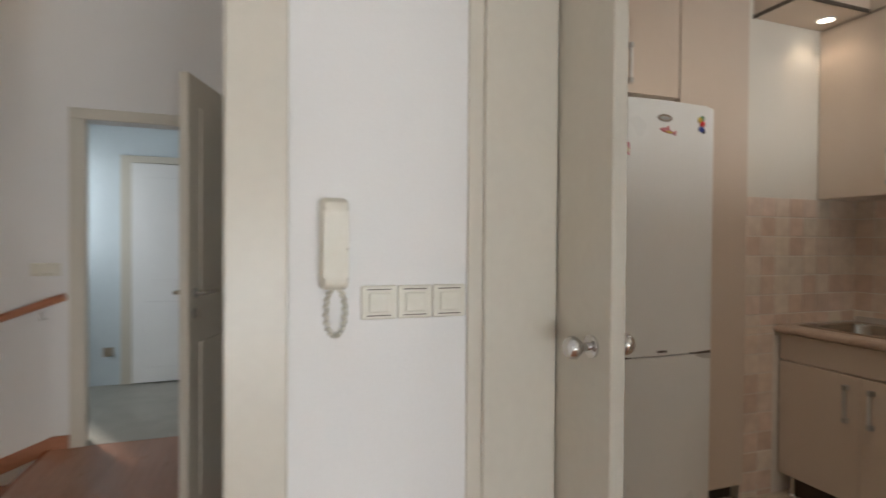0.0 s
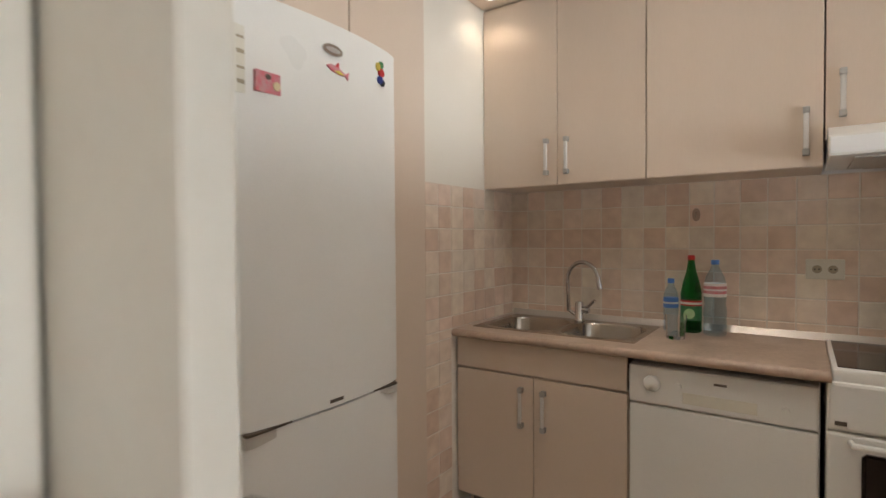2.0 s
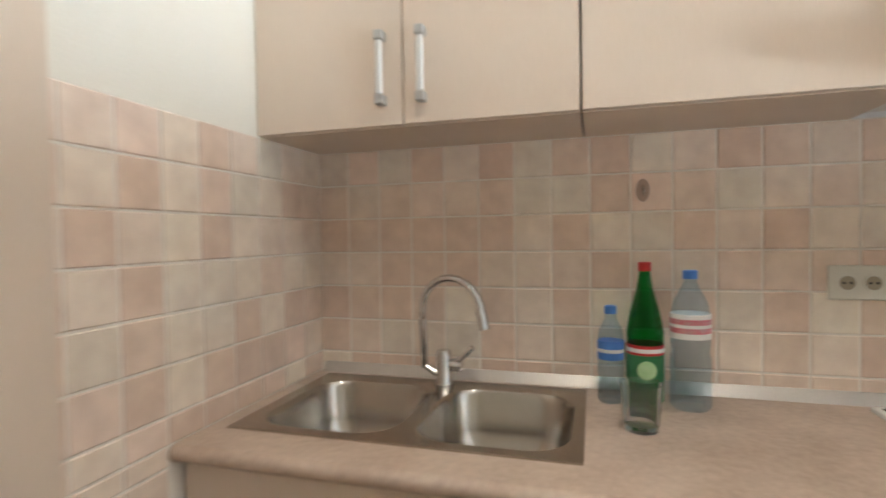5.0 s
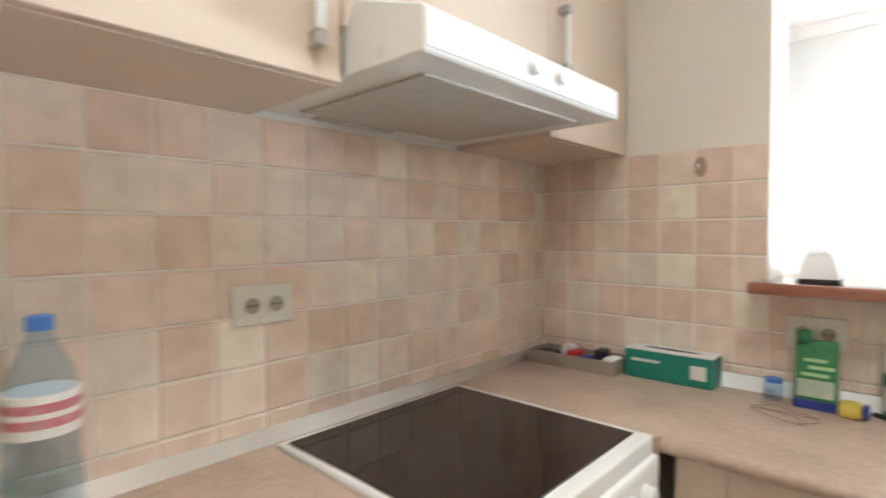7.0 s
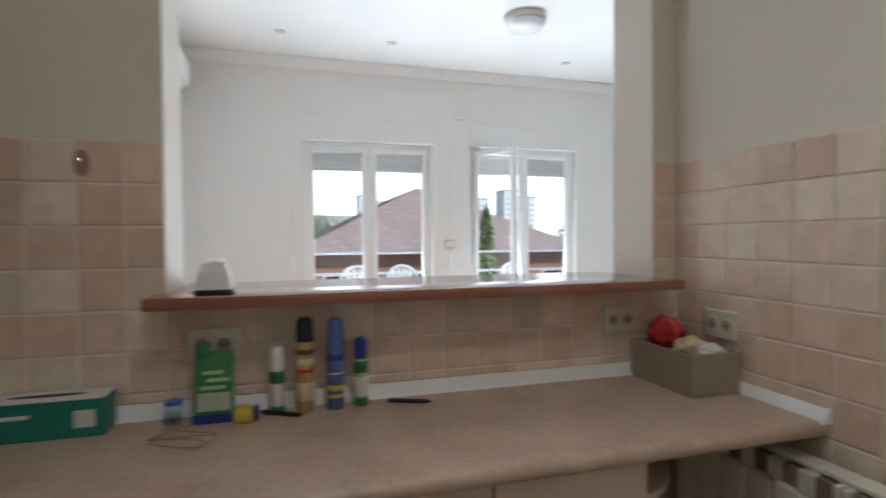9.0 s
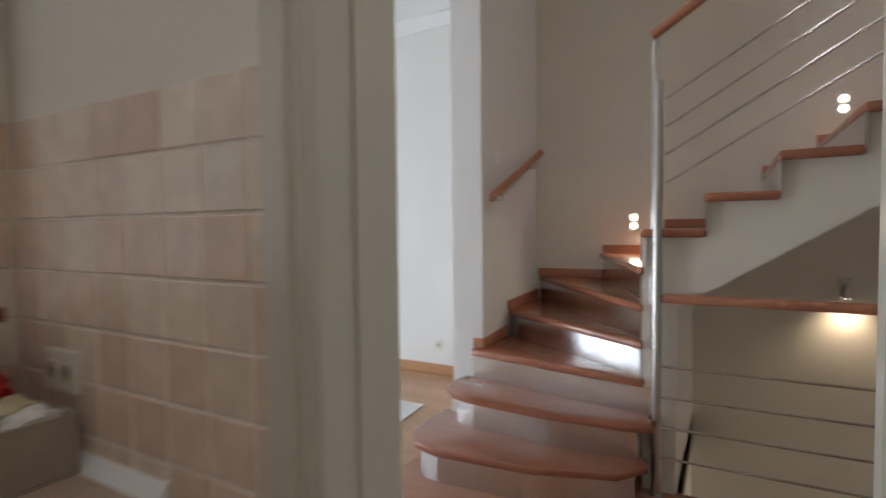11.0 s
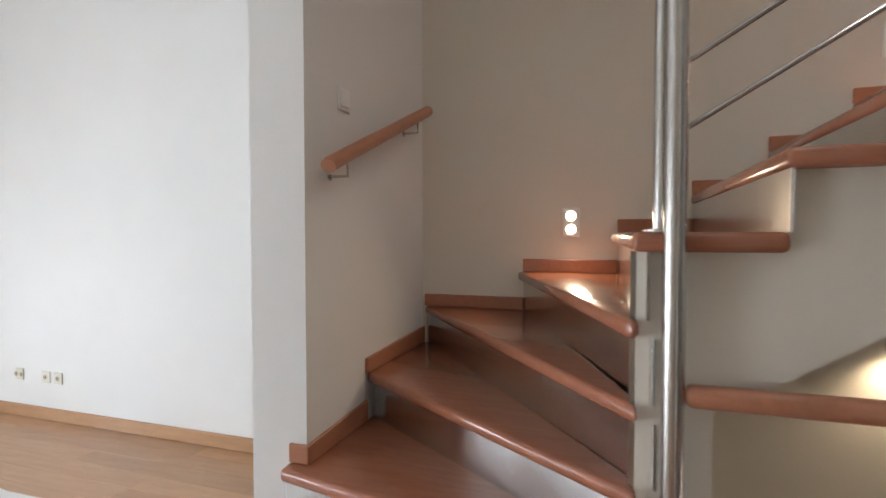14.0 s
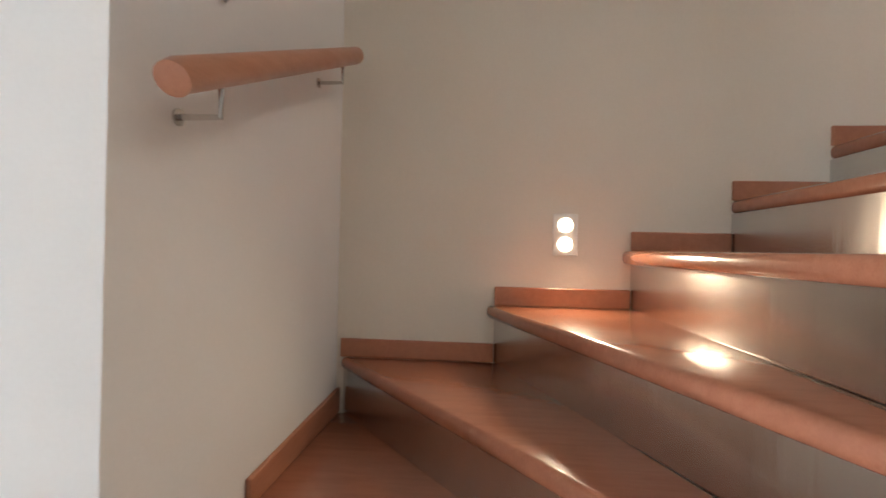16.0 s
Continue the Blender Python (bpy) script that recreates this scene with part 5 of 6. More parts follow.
part("lid", box(2.394, 2.479, -0.593, -0.347, CT1 + 0.083, CT1 + 0.086, 0.001), LABELW, tissue, "cream top panel")
part("slit", prism([(2.437 + 0.010 * math.sin(radians(a)), -0.47 + 0.075 * math.cos(radians(a))) for a in range(0, 360, 20)], CT1 + 0.086, CT1 + 0.0872), BLACK, tissue, "dark oval opening")
part("print", box(2.3938, 2.395, -0.45, -0.37, CT1 + 0.05, CT1 + 0.058), LABELW, tissue)
part("print", box(2.3938, 2.395, -0.575, -0.535, CT1 + 0.022, CT1 + 0.06), LABELW, tissue)


def can(name, label, x, y, r, h, bodymat, capmat, caph, bands=()):
    ob = thing(name, (x, y, CT1), label, "spray can", "cans along the hatch wall")
    part("body", lathe((x, y, CT1), [(r - 0.003, 0), (r, 0.004), (r, h - caph - 0.012), (r * 0.8, h - caph)], 20), bodymat, ob, smooth=True)
    part("cap", lathe((x, y, CT1), [(r * 0.9, h - caph - 0.004), (r * 0.86, h - 0.01), (r * 0.6, h)], 20), capmat, ob, smooth=True)
    for z0, z1, m in bands:
        part("label_band", lathe((x, y, CT1), [(r, z0), (r + 0.0006, z0 + 0.001), (r + 0.0006, z1 - 0.001), (r, z1)], 20), m, ob, smooth=True)
    return ob


pouch = thing("refill_pouch", (2.435, -0.815, CT1), "green refill pouch standing before the socket", "pouch")
part("pouch", prism([(2.40, CT1), (2.455, CT1), (2.445, CT1 + 0.05), (2.436, CT1 + 0.13), (2.430, CT1 + 0.165), (2.426, CT1 + 0.165), (2.415, CT1 + 0.1), (2.402, CT1 + 0.04)], -0.857, -0.773, 0.004, 2, plane="xz"), GREEN, pouch, smooth=True)
part("label_patch", prism([(2.4005, CT1 + 0.03), (2.4085, CT1 + 0.07), (2.4075, CT1 + 0.07), (2.3995, CT1 + 0.03)], -0.852, -0.778, plane="xz"), PALEPRINT, pouch, "pale printed lower half")
for i, (ya, yb) in enumerate(((-0.84, -0.785), (-0.85, -0.80), (-0.835, -0.79))):
    z = 0.078 + i * 0.017
    part("print_bar", prism([(2.4015 + (z - 0.04) * 0.2167, CT1 + z), (2.4015 + (z - 0.032) * 0.2167, CT1 + z + 0.008), (2.4 + (z - 0.032) * 0.2167, CT1 + z + 0.008), (2.4 + (z - 0.04) * 0.2167, CT1 + z)], ya, yb, plane="xz"), PALEGREEN, pouch)
part("spout", lathe((2.428, -0.79, CT1 + 0.16), [(0.016, 0), (0.017, 0.004), (0.017, 0.02), (0.014, 0.026)], 14), GREEN, pouch, "green screw cap", True)
part("foot_band", box(2.397, 2.401, -0.858, -0.772, CT1 + 0.001, CT1 + 0.022), DEEPBLUE, pouch)
can("spray_can", "small white spray bottle with green band", 2.44, -0.957, 0.019, 0.165, LABELW, PVC, 0.05, ((0.075, 0.105, GREEN), (0.0, 0.018, GREEN), (0.088, 0.094, DEEPBLUE)))
can("spray_can", "tall tan spray can with black cap", 2.43, -1.025, 0.024, 0.235, TAN, BLACK, 0.055, ((0.145, 0.158, EDGESHADE), (0.10, 0.108, RED), (0.118, 0.135, PAPER), (0.03, 0.075, PAPER)))
can("spray_can", "tall blue spray can", 2.43, -1.10, 0.0225, 0.23, BLUE, BLUE, 0.05, ((0.03, 0.038, YELLOW), (0.048, 0.062, YELLOW), (0.125, 0.14, DEEPBLUE), (0.09, 0.094, LABELW)))
can("spray_can", "small bottle with dark blue cap", 2.44, -1.165, 0.019, 0.175, PALEGREEN, DEEPBLUE, 0.05, ((0.025, 0.075, LABELW), (0.085, 0.115, GREEN), (0.0, 0.02, GREEN), (0.098, 0.104, DEEPBLUE)))
reel = thing("tape_measure", (2.395, -0.88, CT1), "yellow and dark blue tape measure", "tape measure")
part("case", box(2.372, 2.418, -0.905, -0.86, CT1, CT1 + 0.036, 0.010, 2), YELLOW, reel, smooth=True)
part("side", box(2.376, 2.414, -0.917, -0.905, CT1 + 0.002, CT1 + 0.034, 0.006, 2), DEEPBLUE, reel, smooth=True)
pegs = thing("clear_jar", (2.43, -0.71, CT1), "small clear glass jar with a blue lid", "jar")
part("jar", lathe((2.43, -0.725, CT1), [(0.02, 0), (0.022, 0.003), (0.022, 0.04), (0.018, 0.045)], 16), PET, pegs, smooth=True)
part("lid", lathe((2.43, -0.725, CT1), [(0.02, 0.045), (0.02, 0.055)], 16), WATER_CAP, pegs)
for y, l, tw in ((-0.965, 0.10, 60), (-1.285, 0.105, 68)):
    pen = thing("pen", (2.40, y, CT1), "black pen lying on the worktop", "pen", "pens on the worktop")
    bm = lathe((0, 0, 0.006), [(0.001, -l / 2 - 0.01), (0.004, -l / 2), (0.0055, -l / 2 + 0.01), (0.0055, l / 2), (0.003, l / 2 + 0.002)], 10, axis="x")
    bmesh.ops.transform(bm, matrix=pose(2.41, y, CT1, 0, 0, tw), verts=bm.verts)
    part("barrel", bm, BLACK, pen, smooth=True)
wire = thing("wire_loop", (2.33, -0.76, CT1), "thin brown cord lying in loops", "cord")
part("cord", tube([(2.325 + 0.055 * math.cos(a * 0.9) + 0.016 * math.cos(2.7 * a), -0.765 + 0.062 * math.sin(a) + 0.022 * math.sin(3.1 * a), CT1 + 0.002 + 0.0012 * (i % 2)) for i, a in enumerate(j * 0.2 for j in range(64))], 0.0012, 6), HOOKC, wire, smooth=True)

basket = thing("storage_box", (2.36, -2.12, CT1), "grey felt storage box filled with packets", "box")
bx0, bx1, by0, by1, bh = 2.215, 2.475, -2.172, -2.012, 0.115
part("base", box(bx0, bx1, by0, by1, CT1, CT1 + 0.006), BASKET, basket)
for a in ((bx0, bx0 + 0.006, by0, by1), (bx1 - 0.006, bx1, by0, by1), (bx0 + 0.006, bx1 - 0.006, by0, by0 + 0.006), (bx0 + 0.006, bx1 - 0.006, by1 - 0.006, by1)):
    part("side", box(*a, CT1 + 0.006, CT1 + bh, 0.002), BASKET, basket)


def crumple(name, label, at, size, mat, seed):
    ob = thing(name, at, label, "packet")
    bm = bmesh.new()
    bmesh.ops.create_icosphere(bm, subdivisions=3, radius=1)
    for v in bm.verts:
        n = noise.noise(v.co * 2.2 + Vector((seed, 0, 0))) * 0.35 + noise.noise(v.co * 5 + Vector((0, seed, 0))) * 0.14
        v.co = Vector(at) + Vector((v.co.x * size[0], v.co.y * size[1], v.co.z * size[2])) * (1 + n)
    part("packet", bm, mat, ob)


crumple("plastic_bag", "crumpled red plastic bag in the storage box", (2.42, -2.10, CT1 + 0.135), (0.05, 0.05, 0.052), RED, 1)
crumple("paper_packet", "cream paper packet in the storage box", (2.33, -2.11, CT1 + 0.105), (0.045, 0.05, 0.032), PAPER, 5)
crumple("paper_packet", "white paper packet in the storage box", (2.265, -2.12, CT1 + 0.10), (0.035, 0.045, 0.03), LABELW, 9)
for at in ((2.42, -2.10), (2.33, -2.11), (2.265, -2.12)):
    crumple("paper_packet", "packet at the bottom of the storage box", (*at, CT1 + 0.05), (0.038, 0.045, 0.043), PAPER, at[0] * 7)

# ---- living room ----
CORN = [(0, 0), (0.11, 0), (0.11, -0.02), (0.085, -0.03), (0.06, -0.05), (0.035, -0.075), (0.025, -0.10), (0, -0.10)]
structure("cornice_window", prism([(WINX - a, CEILING + b) for a, b in CORN], -5.72, 0.14, plane="xz"), CEIL, "white moulded plaster cornice", "trim")
structure("cornice_north", prism([(0.14 - a, CEILING + b) for a, b in CORN], 2.70, WINX - 0.12, plane="yz"), CEIL, "white moulded plaster cornice", "trim")
structure("cornice_south", prism([(-5.72 + a, CEILING + b) for a, b in CORN], 2.75, WINX - 0.12, plane="yz"), CEIL, "white moulded plaster cornice", "trim")
for name, args in (("baseboard_south", (2.75, WINX, -5.72, -5.702, 0.0, 0.085)), ("baseboard_window", (WINX - 0.018, WINX, -5.70, 0.14, 0, 0.085))):
    structure(name, box(*args, 0.004), OAK, "oak baseboard along the living room wall", "trim")
structure("baseboard_hall", many((-1.82, -1.804, -4.40, -4.30, 0, 0.08)), CHERRYB, "wooden baseboard", "trim")


def window(y0, y1, opened):
    ob = thing("window", (WINX + 0.1, (y0 + y1) / 2, WZ0), "white plastic double balcony window with roller shutter" + (", one sash open" if opened else ""), "window", kind="structure")
    xa, xb = WINX + 0.07, WINX + 0.14
    f = 0.06
    ym = (y0 + y1) / 2
    for a in ((y0, y0 + f, WZ0, WZ1), (y1 - f, y1, WZ0, WZ1), (ym - 0.025, ym + 0.025, WZ0 + f, WZ1 - f)):
        part("frame_post", box(xa, xb, a[0], a[1], a[2], a[3], 0.004), PVC, ob)
    for z in (WZ0, WZ1 - f):
        part("frame_rail", box(xa, xb, y0 + f, y1 - f, z, z + f, 0.004), PVC, ob)
    part("threshold", box(WINX + 0.002, xa, y0, y1, WZ0 - 0.03, WZ0, 0.004), PVC, ob)
    part("shutter_cover", box(WINX - 0.012, WINX, y0 - 0.02, y1 + 0.02, WZ1 + 0.02, WZ1 + 0.245, 0.003), PAINT, ob, "white roller shutter box cover")
    part("reveal_line", box(WINX - 0.016, WINX - 0.001, y0 - 0.02, y1 + 0.02, WZ1, WZ1 + 0.018, 0.003), PVC, ob)
    for i in range(5):
        z = WZ1 - f - 0.05 - 0.048 * i
        part("shutter_slat", box(xb + 0.03, xb + 0.042, y0 + 0.03, y1 - 0.03, z, z + 0.0472, 0.004), PVC, ob, "grey-white shutter slat" if i == 0 else "")
    s = 0.055
    for k, (a, b) in enumerate(((ym + 0.027, y1 - f + 0.01), (y0 + f - 0.01, ym - 0.027))):
        m = Matrix()
        if opened and k == 0:
            m = Matrix.Translation((xa - 0.01, b, 0)) @ pose(0, 0, 0, 0, 0, -62) @ Matrix.Translation((-xa + 0.01, -b, 0))
        x0, x1 = xa - 0.012, xa + 0.045
        sash = bmesh.new()
        for q in ((a, a + s, WZ0 + f - 0.01, WZ1 - f + 0.01), (b - s, b, WZ0 + f - 0.01, WZ1 - f + 0.01), (a + s, b - s, WZ0 + f - 0.01, WZ0 + f - 0.01 + s), (a + s, b - s, WZ1 - f + 0.01 - s, WZ1 - f + 0.01)):
            box(x0, x1, q[0], q[1], q[2], q[3], 0.004, into=sash)
        bmesh.ops.transform(sash, matrix=m, verts=sash.verts)
        so = part("sash", sash, PVC, ob)
        pane = box(xa + 0.012, xa + 0.018, a + s - 0.005, b - s + 0.005, WZ0 + f + s - 0.015, WZ1 - f - s + 0.015)
        bmesh.ops.transform(pane, matrix=m, verts=pane.verts)
        po = part("pane", pane, GLASS, so)
        po.visible_shadow = False
        hb = tube([(x0, a + 0.03 if k == 0 else b - 0.03, 1.32), (x0 - 0.035, a + 0.03 if k == 0 else b - 0.03, 1.32), (x0 - 0.035, a + 0.03 if k == 0 else b - 0.03, 1.21)], 0.009, 8)
        bmesh.ops.transform(hb, matrix=m, verts=hb.verts)
        if k == 0:
            part("handle", hb, PVC, so, smooth=True)


window(*W[0], False)
window(*W[1], True)
for y in (-0.98, -2.72):
    tape = thing("shutter_strap", (WINX, y, 1.2), "grey roller shutter strap with wall winder", "strap")
    part("winder", box(WINX - 0.012, WINX, y - 0.02, y + 0.02, 0.95, 1.13, 0.004), PVC, tape)
    part("strap", box(WINX - 0.004, WINX - 0.001, y - 0.007, y + 0.007, 1.13, 2.36), LABELW, tape)
thermo = thing("thermostat", (WINX, -2.74, 1.24), "ivory wall plate between the windows", "wall plate")
part("plate", box(WINX - 0.02, WINX, -2.80, -2.66, 1.20, 1.28, 0.006), IVORY, thermo)
detector = thing("wall_sensor", (WINX, -2.83, 2.69), "small white sensor above the windows", "sensor")
part("case", box(WINX - 0.04, WINX, -2.88, -2.79, 2.66, 2.715, 0.008), PVC, detector)

ac = thing("air_conditioner", (6.05, 0.1, 2.73), "white wall-mounted air conditioner", "air conditioner")
part("case", prism([(0.139, 2.74), (0.01, 2.73), (-0.06, 2.78), (-0.08, 2.86), (-0.075, 2.98), (-0.04, 3.03), (0.139, 3.03)], 5.60, 6.46, 0.008, 2, plane="yz"), PVC, ac, smooth=True)
part("flap", prism([(0.01, 2.727), (-0.055, 2.772), (-0.050, 2.776), (0.015, 2.731)], 5.66, 6.40, plane="yz"), PVC, ac, "air outlet flap")
part("pipe", tube([(6.40, 0.08, 2.74), (6.46, 0.10, 2.64), (6.62, 0.12, 2.58)], 0.014, 8), PVC, ac)
lampc = thing("ceiling_lamp", (5.16, -2.92, CEILING), "round flush ceiling lamp with a steel ring, off", "ceiling lamp")
part("ring", lathe((5.16, -2.92, CEILING), [(0.17, 0), (0.178, -0.012), (0.178, -0.05), (0.165, -0.055)], 32), FILTER, lampc, "grey metal ring", True)
part("shade", lathe((5.16, -2.92, CEILING), [(0.165, -0.045), (0.165, -0.075), (0.14, -0.105), (0.08, -0.122), (0.01, -0.125)], 32), DIFFUSER, lampc, "milky glass shade", True)
for x, y in ((6.02, -0.90), (6.04, -1.93), (6.12, -3.86)):
    ob = thing("ceiling_spot", (x, y, CEILING), "small recessed ceiling spot with a grey rim, off", "downlight", "living room ceiling spots")
    part("rim", lathe((x, y, CEILING), [(0.045, 0), (0.045, -0.006), (0.03, -0.008)], 20), ALU, ob, smooth=True)
    part("bulb", lathe((x, y, CEILING), [(0.028, -0.002), (0.028, -0.009)], 16), DIFFUSER, ob)

for x, w, n in ((5.65, 0.08, 2), (5.38, 0.08, 1), (5.26, 0.08, 1), (3.48, 0.075, 1)):
    socket(pose(x, -5.72, 0.30 if x > 4 else 0.26, 0, 0, 180), w, n, "white wall socket above the oak baseboard", "living room sockets")

sheet = thing("dust_sheet", (4.2, -4.3, 0), "white dust sheet spread over the oak floor", "sheet")
bm = bmesh.new()
nx, ny = 46, 26
grid = [[None] * (ny + 1) for _ in range(nx + 1)]
for i in range(nx + 1):
    for j in range(ny + 1):
        x, y = 3.02 + 2.9 * i / nx + 0.14 * (1 - j / ny), -4.93 + 1.5 * j / ny
        fold = 0.010 * max(0, 1 - abs((x - 3.75 - 0.3 * (y + 4.9)) / 0.03)) + 0.010 * max(0, 1 - abs((x - 4.55 - 0.2 * (y + 4.9)) / 0.03)) + 0.006 * max(0, 1 - abs((y + 4.45) / 0.03))
        grid[i][j] = bm.verts.new((x, y + 0.02 * noise.noise(Vector((x * 2, y, 0))), 0.005 + fold + 0.004 * (1 + noise.noise(Vector((x * 3, y * 3, 1))))))
for i in range(nx):
    for j in range(ny):
        bm.faces.new((grid[i][j], grid[i + 1][j], grid[i + 1][j + 1], grid[i][j + 1]))
part("sheet", bm, CLOTH, sheet, smooth=True)

# ---- balcony and the view outside ----
structure("balcony_floor", box(7.05, 8.35, -5.8, 0.6, -0.3, -0.06), GREYFLOOR, "grey concrete balcony floor", "balcony")
brail = thing("balcony_railing", (8.25, -2.5, -0.06), "white painted metal balcony railing", "railing")
for i in range(6):
    y = -5.6 + i * 1.22
    part("post", box(8.23, 8.27, y - 0.02, y + 0.02, -0.06, 1.08, 0.003), PVC, brail)
for z in (0.55, 0.8, 1.08):
    part("rail", box(8.225, 8.275, -5.75, 0.55, z, z + 0.035, 0.005), PVC, brail)


def garden_chair(x, y, turn):
    m = pose(x, y, -0.06, 0, 0, turn)
    ob = thing("garden_chair", (x, y, -0.06), "white moulded plastic garden chair on the balcony", "chair", "balcony chairs")
    def at(bm):
        bmesh.ops.transform(bm, matrix=m, verts=bm.verts)
        return bm
    part("seat", at(box(-0.22, 0.22, -0.22, 0.22, 0.42, 0.45, 0.012, 2)), PVC, ob)
    bm = bmesh.new()
    arch = [(0.22, -0.21, 0.45)] + [(0.24 + 0.06 * math.sin(radians(a)), -0.21 * math.cos(radians(a)), 0.80 + 0.19 * math.sin(radians(a))) for a in range(0, 181, 15)] + [(0.22, 0.21, 0.45)]
    tube(arch, 0.022, 8, into=bm)
    part("back_frame", at(bm), PVC, ob, smooth=True)
    for s in (-0.12, -0.04, 0.04, 0.12):
        part("back_slat", at(prism([(0.22, 0.45), (0.235, 0.45), (0.30, 0.95), (0.285, 0.95)], s - 0.025, s + 0.025, plane="xz")), PVC, ob)
    for sx in (-0.19, 0.19):
        for sy in (-0.19, 0.19):
            part("leg", at(box(sx - 0.02, sx + 0.02, sy - 0.02, sy + 0.02, 0, 0.42, 0.004)), PVC, ob)
    for sy in (-0.23, 0.23):
        part("armrest", at(box(-0.2, 0.24, sy - 0.025, sy + 0.025, 0.63, 0.66, 0.01)), PVC, ob)


for y in (-1.75, -2.45, -4.1):
    garden_chair(7.75, y, 8 if y < -2 else -10)

GZ = -8.0
structure("backdrop", box(1500, 1501, -2500, 2500, -60, 900), SKYGLOW, "hazy white sky at the horizon", "sky")
structure("ground", box(8.4, 3000, -1500, 1500, GZ - 1, GZ), GROUND, "green and grey town ground below", "ground")
structure("ground_near", box(-12, 8.4, -30, 25, GZ - 1, GZ), GROUND, "paved ground around the building", "ground")
structure("facade_below", many((7.051, 7.2, -5.9, 0.6, GZ, -0.3)), FACADE, "pale rendered facade below the balcony", "facade")


def house(x0, x1, y0, y1, eave, ridge, label):
    ob = thing("house", ((x0 + x1) / 2, (y0 + y1) / 2, GZ), label, "house")
    part("wall", box(x0, x1, y0, y1, GZ, eave), BRICKISH, ob)
    ym, o = (y0 + y1) / 2, 0.6
    d = (y1 - y0) / 2
    bm = bmesh.new()
    rows = 80
    # courses of roof tiles as shallow steps on the hip facing the balcony and on both flanks
    for i in range(rows):
        f0, f1 = i / rows, (i + 1) / rows
        za, zb = eave + (ridge - eave) * f0, eave + (ridge - eave) * f1
        xa, ya0, ya1 = x0 - o + (d + o) * f0, y0 - o + (d + o) * f0, y1 + o - (d + o) * f0
        pts = [(xa, ya0), (xa, ya1), (x1 + o, ya1), (x1 + o, ya0)]
        if ya1 - ya0 > 0.05:
            prism(pts, za, zb + 0.02, into=bm)
    part("roof", bm, ROOF, ob, "weathered brown clay tile roof")
    for i in range(4):
        y = y0 + 1.6 + i * (y1 - y0 - 3.2) / 3
        w = part("house_window", box(x0 - 0.05, x0, y - 0.6, y + 0.6, eave - 2.4, eave - 0.9), PVC, ob)
        part("pane", box(x0 - 0.06, x0 - 0.05, y - 0.5, y + 0.5, eave - 2.3, eave - 1.0), HOB, w)


house(25, 44, -15.4, -1.2, 0.55, 4.3, "brick house with a brown tiled hip roof")
house(48, 62, -1.5, 12, -3.0, 0.2, "brick house with a lower brown tiled roof")
house(31, 48, -37, -23, -1.4, 2.2, "brick house with a brown tiled roof")


def tower(x, y, w, d, h, mat, label):
    ob = thing("apartment_building", (x, y, GZ), label, "building", "far apartment buildings")
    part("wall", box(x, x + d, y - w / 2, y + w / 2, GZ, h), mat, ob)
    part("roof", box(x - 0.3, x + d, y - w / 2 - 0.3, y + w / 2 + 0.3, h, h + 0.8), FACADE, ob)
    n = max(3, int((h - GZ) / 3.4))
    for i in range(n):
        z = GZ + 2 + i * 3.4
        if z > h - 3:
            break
        part("window_band", box(x - 0.15, x, y - w / 2 + 1, y + w / 2 - 1, z, z + 1.2), HAZEBANDS, ob)


# Far blocks: the haze of distance is put into these pale bluish colours.
HAZEBANDS = material("hazed_window_bands", (0.62, 0.66, 0.71), (0.56, 0.61, 0.67), rough=0.5, scale=0.3, bump=0)
HAZEBLOCK = material("hazed_concrete", (0.84, 0.86, 0.88), (0.78, 0.81, 0.84), rough=0.9, scale=0.05, bump=0)
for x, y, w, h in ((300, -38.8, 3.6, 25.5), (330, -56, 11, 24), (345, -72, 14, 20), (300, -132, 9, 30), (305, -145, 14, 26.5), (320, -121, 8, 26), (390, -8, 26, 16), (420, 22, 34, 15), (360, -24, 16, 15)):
    tower(x, y, w, 14, h, HAZEBLOCK, "distant apartment block with haze in its pale colour")


